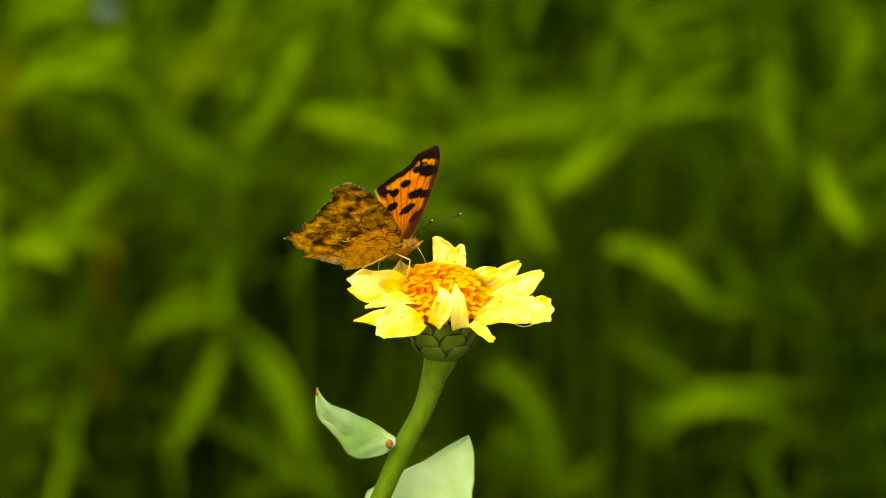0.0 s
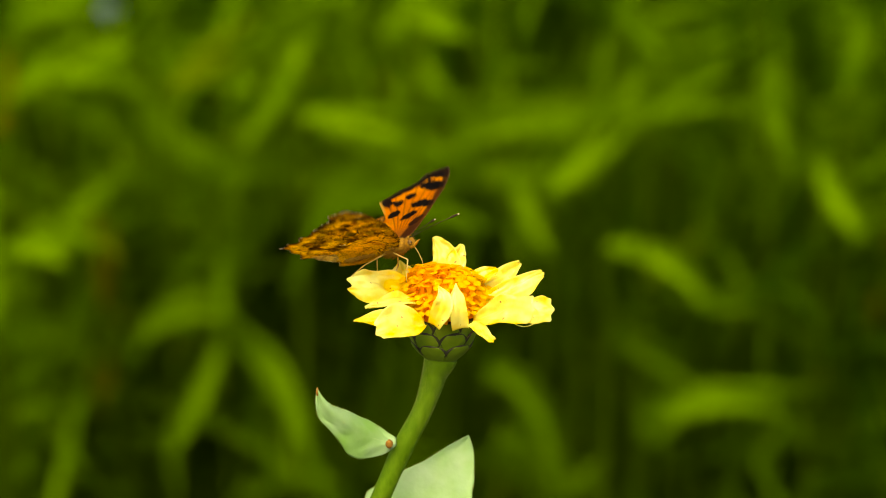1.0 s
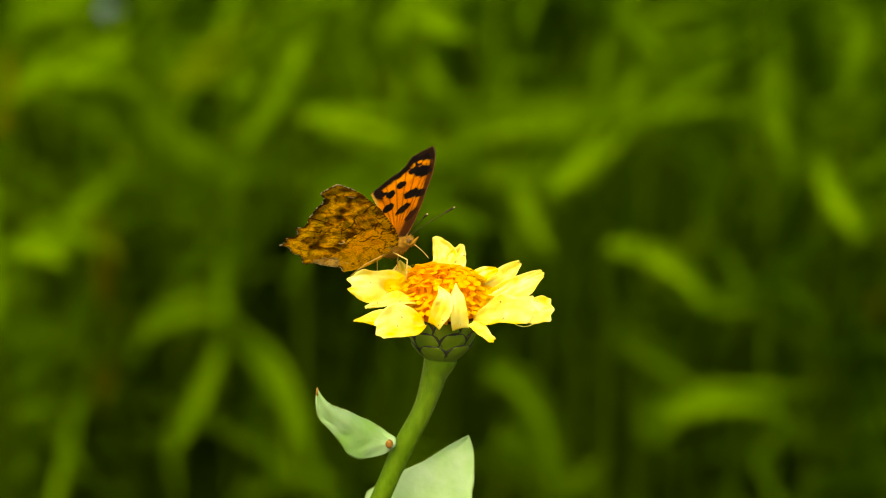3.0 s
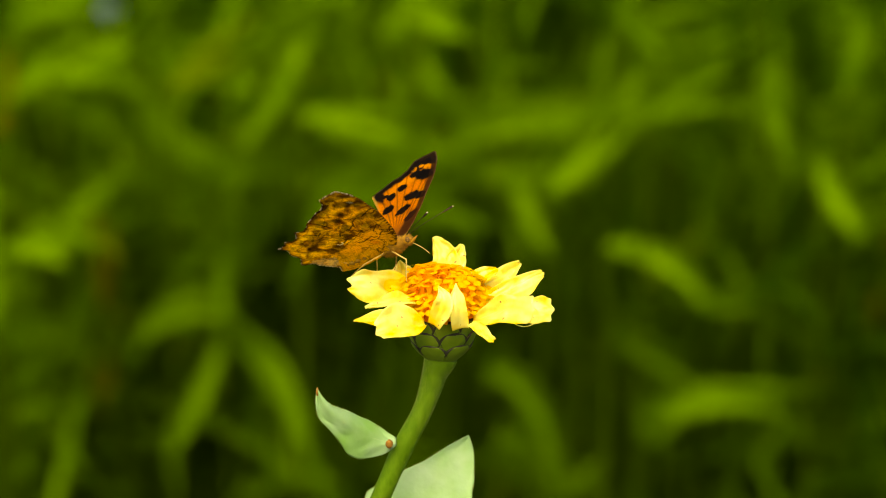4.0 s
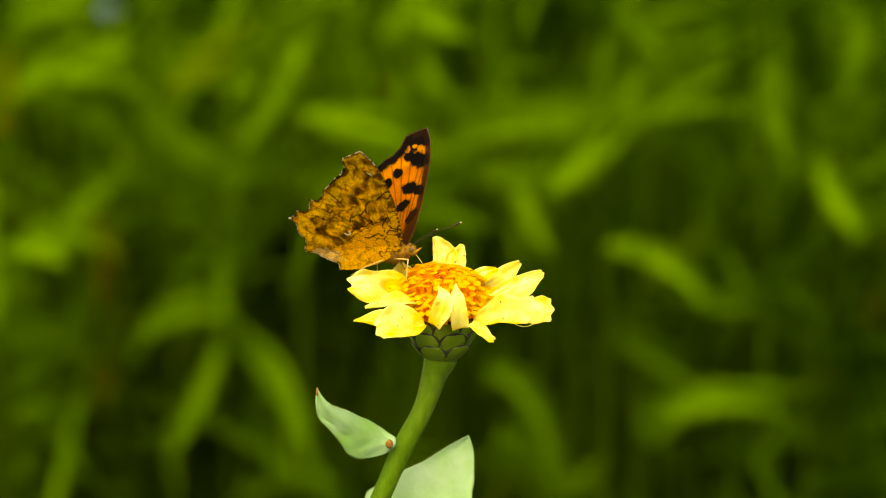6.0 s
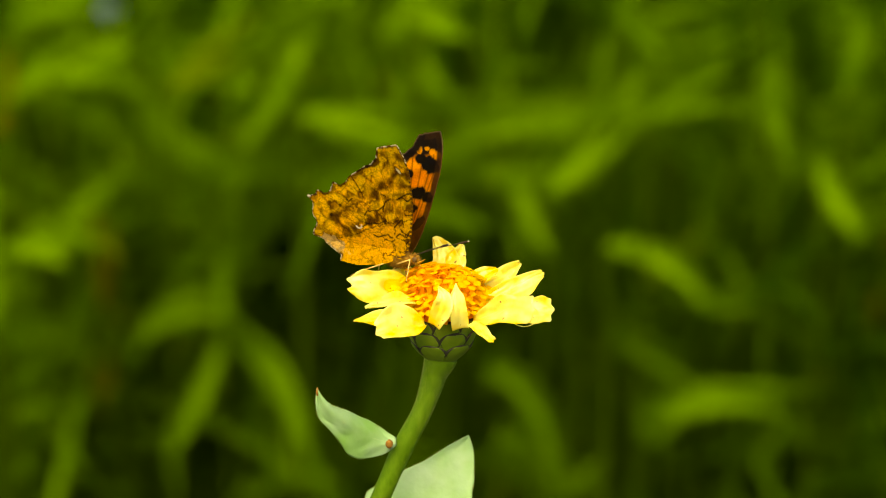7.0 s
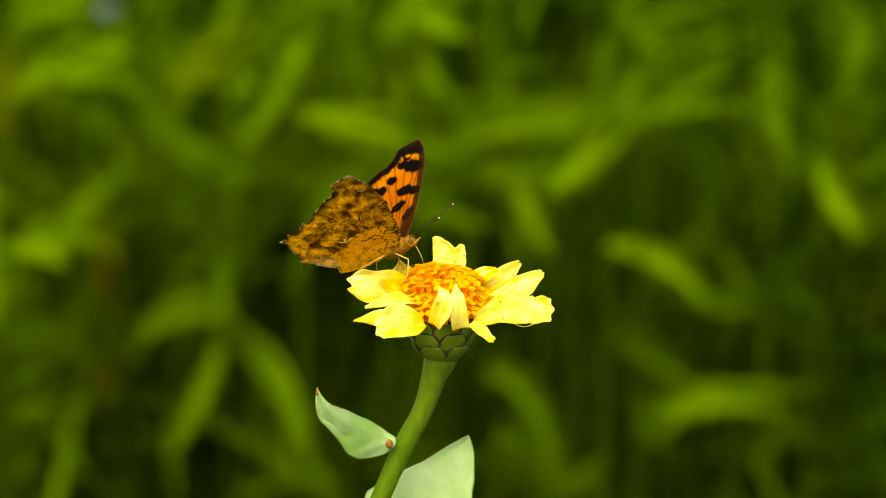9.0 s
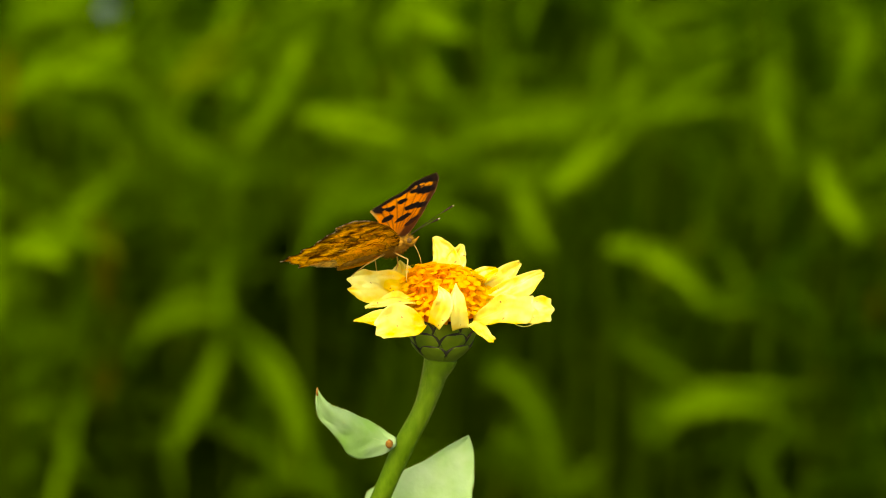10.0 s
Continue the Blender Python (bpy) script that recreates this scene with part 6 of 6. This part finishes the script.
# ---- what moves ----
def aim(origin, target, up):
    """A pose at origin whose x axis points to target and whose z axis leans to up."""
    x = (target - origin).normalized()
    y = up.cross(x).normalized()
    z = x.cross(y)
    m = Matrix((x, y, z)).transposed().to_4x4()
    m.translation = origin
    return m


def motions():
    # the body: seconds, and its place from the flower in millimetres with roll, pitch and heading
    def at(x, y, z, lift, heading):
        return Matrix.Translation(FLOWER) @ pose(x * MM, y * MM, z * MM, 0.2, -lift, heading)
    body_rows = [
        (0.0, at(-11.76, 2.00, 16.53, 15.8, -25.3)),
        (0.1, at(-12.01, 2.00, 16.66, 17.3, -25.4)),
        (0.2, at(-12.42, 2.00, 16.96, 18.8, -25.9)),
        (0.3, at(-12.73, 2.00, 17.09, 19.1, -26.0)),
        (0.4, at(-12.87, 2.00, 17.07, 18.2, -25.7)),
        (0.5, at(-12.92, 2.00, 17.11, 17.2, -25.6)),
        (0.6, at(-12.93, 2.00, 17.22, 16.2, -25.2)),
        (0.7, at(-12.86, 2.00, 17.29, 15.3, -24.6)),
        (0.8, at(-12.69, 2.00, 17.24, 14.3, -24.2)),
        (0.9, at(-12.57, 2.00, 17.09, 13.9, -24.3)),
        (1.0, at(-12.53, 2.00, 16.84, 15.3, -24.9)),
        (1.1, at(-12.47, 2.00, 16.71, 17.2, -25.9)),
        (1.2, at(-12.47, 2.00, 16.73, 17.5, -26.5)),
        (1.3, at(-12.47, 2.00, 16.77, 17.1, -26.8)),
        (1.4, at(-12.45, 2.00, 16.78, 17.2, -26.9)),
        (1.5, at(-12.48, 2.00, 16.77, 17.7, -26.9)),
        (1.6, at(-12.52, 2.00, 16.77, 18.0, -26.8)),
        (1.7, at(-12.55, 2.00, 16.76, 18.0, -26.7)),
        (1.8, at(-12.58, 2.00, 16.72, 18.1, -26.5)),
        (1.9, at(-12.56, 2.00, 16.70, 17.8, -26.4)),
        (2.0, at(-12.51, 2.00, 16.68, 17.1, -26.4)),
        (2.1, at(-12.48, 2.00, 16.66, 16.8, -26.3)),
        (2.2, at(-12.46, 2.00, 16.62, 17.1, -26.3)),
        (2.3, at(-12.44, 2.00, 16.57, 17.3, -26.2)),
        (2.4, at(-12.35, 2.00, 16.49, 17.2, -26.0)),
        (2.5, at(-12.28, 2.00, 16.46, 17.3, -25.9)),
        (2.6, at(-12.30, 2.00, 16.54, 18.0, -26.1)),
        (2.7, at(-12.38, 2.00, 16.63, 18.9, -26.3)),
        (3.8, at(-12.87, 2.00, 17.04, 20.5, -26.4)),
        (3.9, at(-12.86, 2.00, 17.04, 20.6, -26.3)),
        (4.0, at(-12.90, 2.00, 17.02, 20.6, -26.1)),
        (4.1, at(-12.94, 2.00, 16.98, 20.3, -25.8)),
        (4.2, at(-12.92, 2.00, 16.95, 20.0, -25.6)),
        (4.3, at(-12.87, 2.00, 16.94, 19.8, -25.5)),
        (4.4, at(-12.85, 2.00, 16.92, 19.8, -25.5)),
        (4.5, at(-12.87, 2.00, 16.88, 19.6, -25.5)),
        (4.6, at(-12.81, 2.00, 16.84, 18.2, -25.8)),
        (4.7, at(-12.66, 2.00, 16.77, 16.4, -26.3)),
        (4.9, at(-12.53, 2.00, 16.63, 15.4, -26.7)),
        (5.0, at(-12.47, 2.00, 16.48, 15.3, -26.9)),
        (5.1, at(-12.46, 2.00, 16.32, 15.6, -27.0)),
        (5.2, at(-12.47, 2.00, 16.12, 16.2, -27.0)),
        (5.3, at(-12.47, 2.00, 15.94, 16.5, -27.1)),
        (5.4, at(-12.39, 2.00, 15.80, 15.7, -27.2)),
        (5.5, at(-12.29, 2.00, 15.73, 14.4, -27.6)),
        (5.6, at(-12.23, 2.00, 15.73, 13.5, -27.9)),
        (5.7, at(-12.24, 2.00, 15.73, 13.3, -28.1)),
        (6.8, at(-11.34, 2.00, 14.74, 0.8, -31.3)),
        (6.9, at(-11.28, 2.00, 14.67, 0.5, -31.7)),
        (7.0, at(-11.13, 2.00, 14.56, -1.4, -32.1)),
        (7.2, at(-10.89, 2.00, 14.40, -5.4, -32.8)),
        (7.4, at(-10.94, 2.00, 14.16, -7.2, -33.4)),
        (7.5, at(-11.04, 2.00, 14.07, -8.0, -33.8)),
        (7.6, at(-11.06, 2.00, 14.05, -8.5, -34.2)),
        (7.8, at(-10.94, 2.00, 14.04, -8.4, -34.7)),
        (8.0, at(-10.75, 2.00, 14.10, -11.0, -33.6)),
        (8.1, at(-11.98, 2.00, 14.26, -4.4, -32.1)),
        (8.2, at(-12.91, 2.00, 14.88, 4.8, -29.9)),
        (8.3, at(-13.24, 2.00, 15.41, 13.0, -26.2)),
        (8.4, at(-13.19, 2.00, 15.18, 16.1, -23.1)),
        (8.5, at(-12.84, 2.00, 15.26, 16.5, -21.2)),
        (8.6, at(-12.55, 2.00, 15.86, 16.9, -20.1)),
        (8.7, at(-12.57, 2.00, 16.18, 17.6, -19.9)),
        (8.8, at(-12.65, 2.00, 16.31, 18.5, -19.9)),
        (8.9, at(-12.61, 2.00, 16.48, 18.9, -20.1)),
        (9.0, at(-12.53, 2.00, 16.69, 18.9, -20.4)),
        (9.1, at(-12.57, 2.00, 16.81, 19.8, -20.8)),
        (9.2, at(-12.63, 2.00, 16.87, 20.8, -21.1)),
        (9.3, at(-12.63, 2.00, 16.91, 20.9, -21.2)),
        (9.4, at(-12.71, 2.00, 16.88, 21.3, -21.0)),
        (9.5, at(-12.82, 2.00, 16.82, 21.8, -20.5)),
        (9.6, at(-12.93, 2.00, 16.77, 21.6, -19.8)),
        (9.7, at(-13.00, 2.00, 16.74, 21.1, -19.2)),
        (9.8, at(-12.99, 2.00, 16.75, 20.5, -18.9)),
        (9.9, at(-12.91, 2.00, 16.80, 19.8, -18.8)),
        (10.0, at(-12.84, 2.00, 16.85, 19.1, -18.8)),
    ]
    walk(butterfly, body_rows)
    # the wings: seconds and the angle above flat
    wing_rows = [
        (0.0, 39.3), (0.1, 32.7), (0.2, 20.9), (0.3, 10.6), (0.4, 2.8), (0.5, 1.9), (0.6, 2.2), (0.7, 2.6), (0.8, 7.4), (0.9, 14.4),
        (1.0, 24.8), (1.1, 37.2), (1.2, 44.9), (1.3, 45.1), (1.4, 45.7), (1.5, 44.9), (1.6, 43.3), (1.7, 40.0), (1.8, 35.7), (1.9, 32.1),
        (2.0, 31.3), (2.1, 32.0), (2.2, 33.4), (2.3, 34.7), (2.4, 36.7), (2.5, 39.4), (2.6, 37.7), (2.7, 37.4), (3.8, 37.4), (3.9, 35.1),
        (4.0, 33.4), (4.1, 27.1), (4.2, 23.5), (4.3, 24.1), (4.4, 24.6), (4.5, 25.7), (4.6, 26.1), (4.7, 28.8), (4.9, 34.3), (5.0, 34.8),
        (5.1, 34.4), (5.2, 34.8), (5.3, 33.6), (5.4, 33.9), (5.5, 37.4), (5.6, 43.3), (5.7, 48.3), (6.8, 74.0), (6.9, 71.6), (7.0, 73.5),
        (7.2, 73.2), (7.4, 78.7), (7.5, 80.5), (7.6, 80.8), (7.8, 81.5), (8.0, 81.6), (8.1, 81.5), (8.2, 77.6), (8.3, 70.3), (8.4, 56.1),
        (8.5, 36.5), (8.6, 28.2), (8.7, 29.5), (8.8, 31.8), (8.9, 36.7), (9.0, 42.7), (9.1, 45.6), (9.2, 44.4), (9.3, 39.5), (9.4, 36.6),
        (9.5, 32.0), (9.6, 23.8), (9.7, 17.1), (9.8, 17.4), (9.9, 18.1), (10.0, 20.3),
    ]
    # the left hindwing is lowered to fit the camera's view, hidden behind the near wing
    for wing, sign, view_drop in ((left_fore, 1, 0), (left_hind, 1, 10), (right_fore, -1, 0), (right_hind, -1, 0)):
        walk(wing, [(t, pose(0, sign * 8 * K, 0, sign * (a - view_drop * min(1, max(0, (a - 8) / 12))))) for t, a in wing_rows])
    # the legs bend so that the feet stay on the petals
    for (hip, foot, fl, tl), (femur, tibia) in zip(LEGS, leg_parts):
        rows_f, rows_t = [], []
        for t, m in body_rows:
            h = Vector(hip) * K
            f = m.inverted() @ (FLOWER + Vector(foot) * MM)
            gap = f - h
            a, b = fl * K, tl * K
            d = min(gap.length, (a + b) * 0.995)
            cos_a = max(-1, min(1, (a * a + d * d - b * b) / (2 * a * d)))
            way = gap.normalized()
            out = Vector((0.9, -0.2, 0.5)) if hip[0] > 0 else (Vector((-0.6, 0.2, 0.05)) if hip[1] > 0 else Vector((0.1, -0.8, 0.1)))
            out = (out - way * out.dot(way)).normalized()
            knee = h + way * (a * cos_a) + out * (a * math.sqrt(1 - cos_a * cos_a))
            rows_f.append((t, aim(h, knee, out)))
            rows_t.append((t, aim(knee, h + way * d, out)))
        walk(femur, rows_f)
        walk(tibia, rows_t)
    # the antennae turn and lift a little about their roots
    near_rows = [(0.0, -2.0, -4.7), (0.6, 6.0, -3.0), (1.2, 3.4, -2.7), (1.8, 1.7, -2.6), (2.4, 0.8, -5.0), (4.0, 3.0, -3.8), (4.6, 0.5, -0.5), (5.2, 2.8, -3.2), (5.7, 4.2, -3.3), (7.0, 17.6, -8.7), (7.5, 17.5, -9.5), (8.0, 13.4, 2.0), (8.5, 15.0, -2.5), (9.0, 5.6, 1.7), (9.5, 6.9, 5.0), (10.0, 4.5, 4.3)]
    far_rows = [(0.0, 1.8, 2.2), (1.2, -2.2, 3.8), (2.4, -4.0, 0.3), (4.0, -4.0, 1.5), (4.6, -4.0, 2.3), (5.2, -4.0, -1.5), (5.7, -3.0, -0.7), (7.0, 4.0, 0.0), (7.5, 4.0, -6.0), (8.0, 4.0, 2.0), (8.5, -4.0, -7.0), (9.0, -6.0, -4.9), (9.5, -5.0, -0.5), (10.0, -5.0, -0.5)]
    for s, rows in ((-1, near_rows), (1, far_rows)):
        root = Matrix.Translation(Vector((43, 4 * s, 5)) * K)
        walk(antennae[s], [(t, root @ pose(0, 0, 0, 0, lift, turn) @ root.inverted()) for t, turn, lift in rows])
    # the proboscis probes the florets and lifts now and then
    tongue_rows = [(0.0, 62), (0.2, 30), (0.5, 70), (1.0, 62), (2.5, 62), (2.7, 25), (3.3, 60), (3.8, 28), (4.05, 35), (4.3, 62), (4.5, 30), (4.8, 65), (5.6, 58), (6.8, 35), (8.1, 25), (8.3, 42), (8.5, 60), (8.8, 35), (9.0, 68), (9.1, 30), (9.3, 65), (9.5, 30), (9.6, 65), (9.7, 20), (9.85, 65), (10.0, 72)]
    walk(proboscis, [(t, pose(46 * K, 0, -10 * K, 0, a + 12, 0)) for t, a in tongue_rows])


motions()
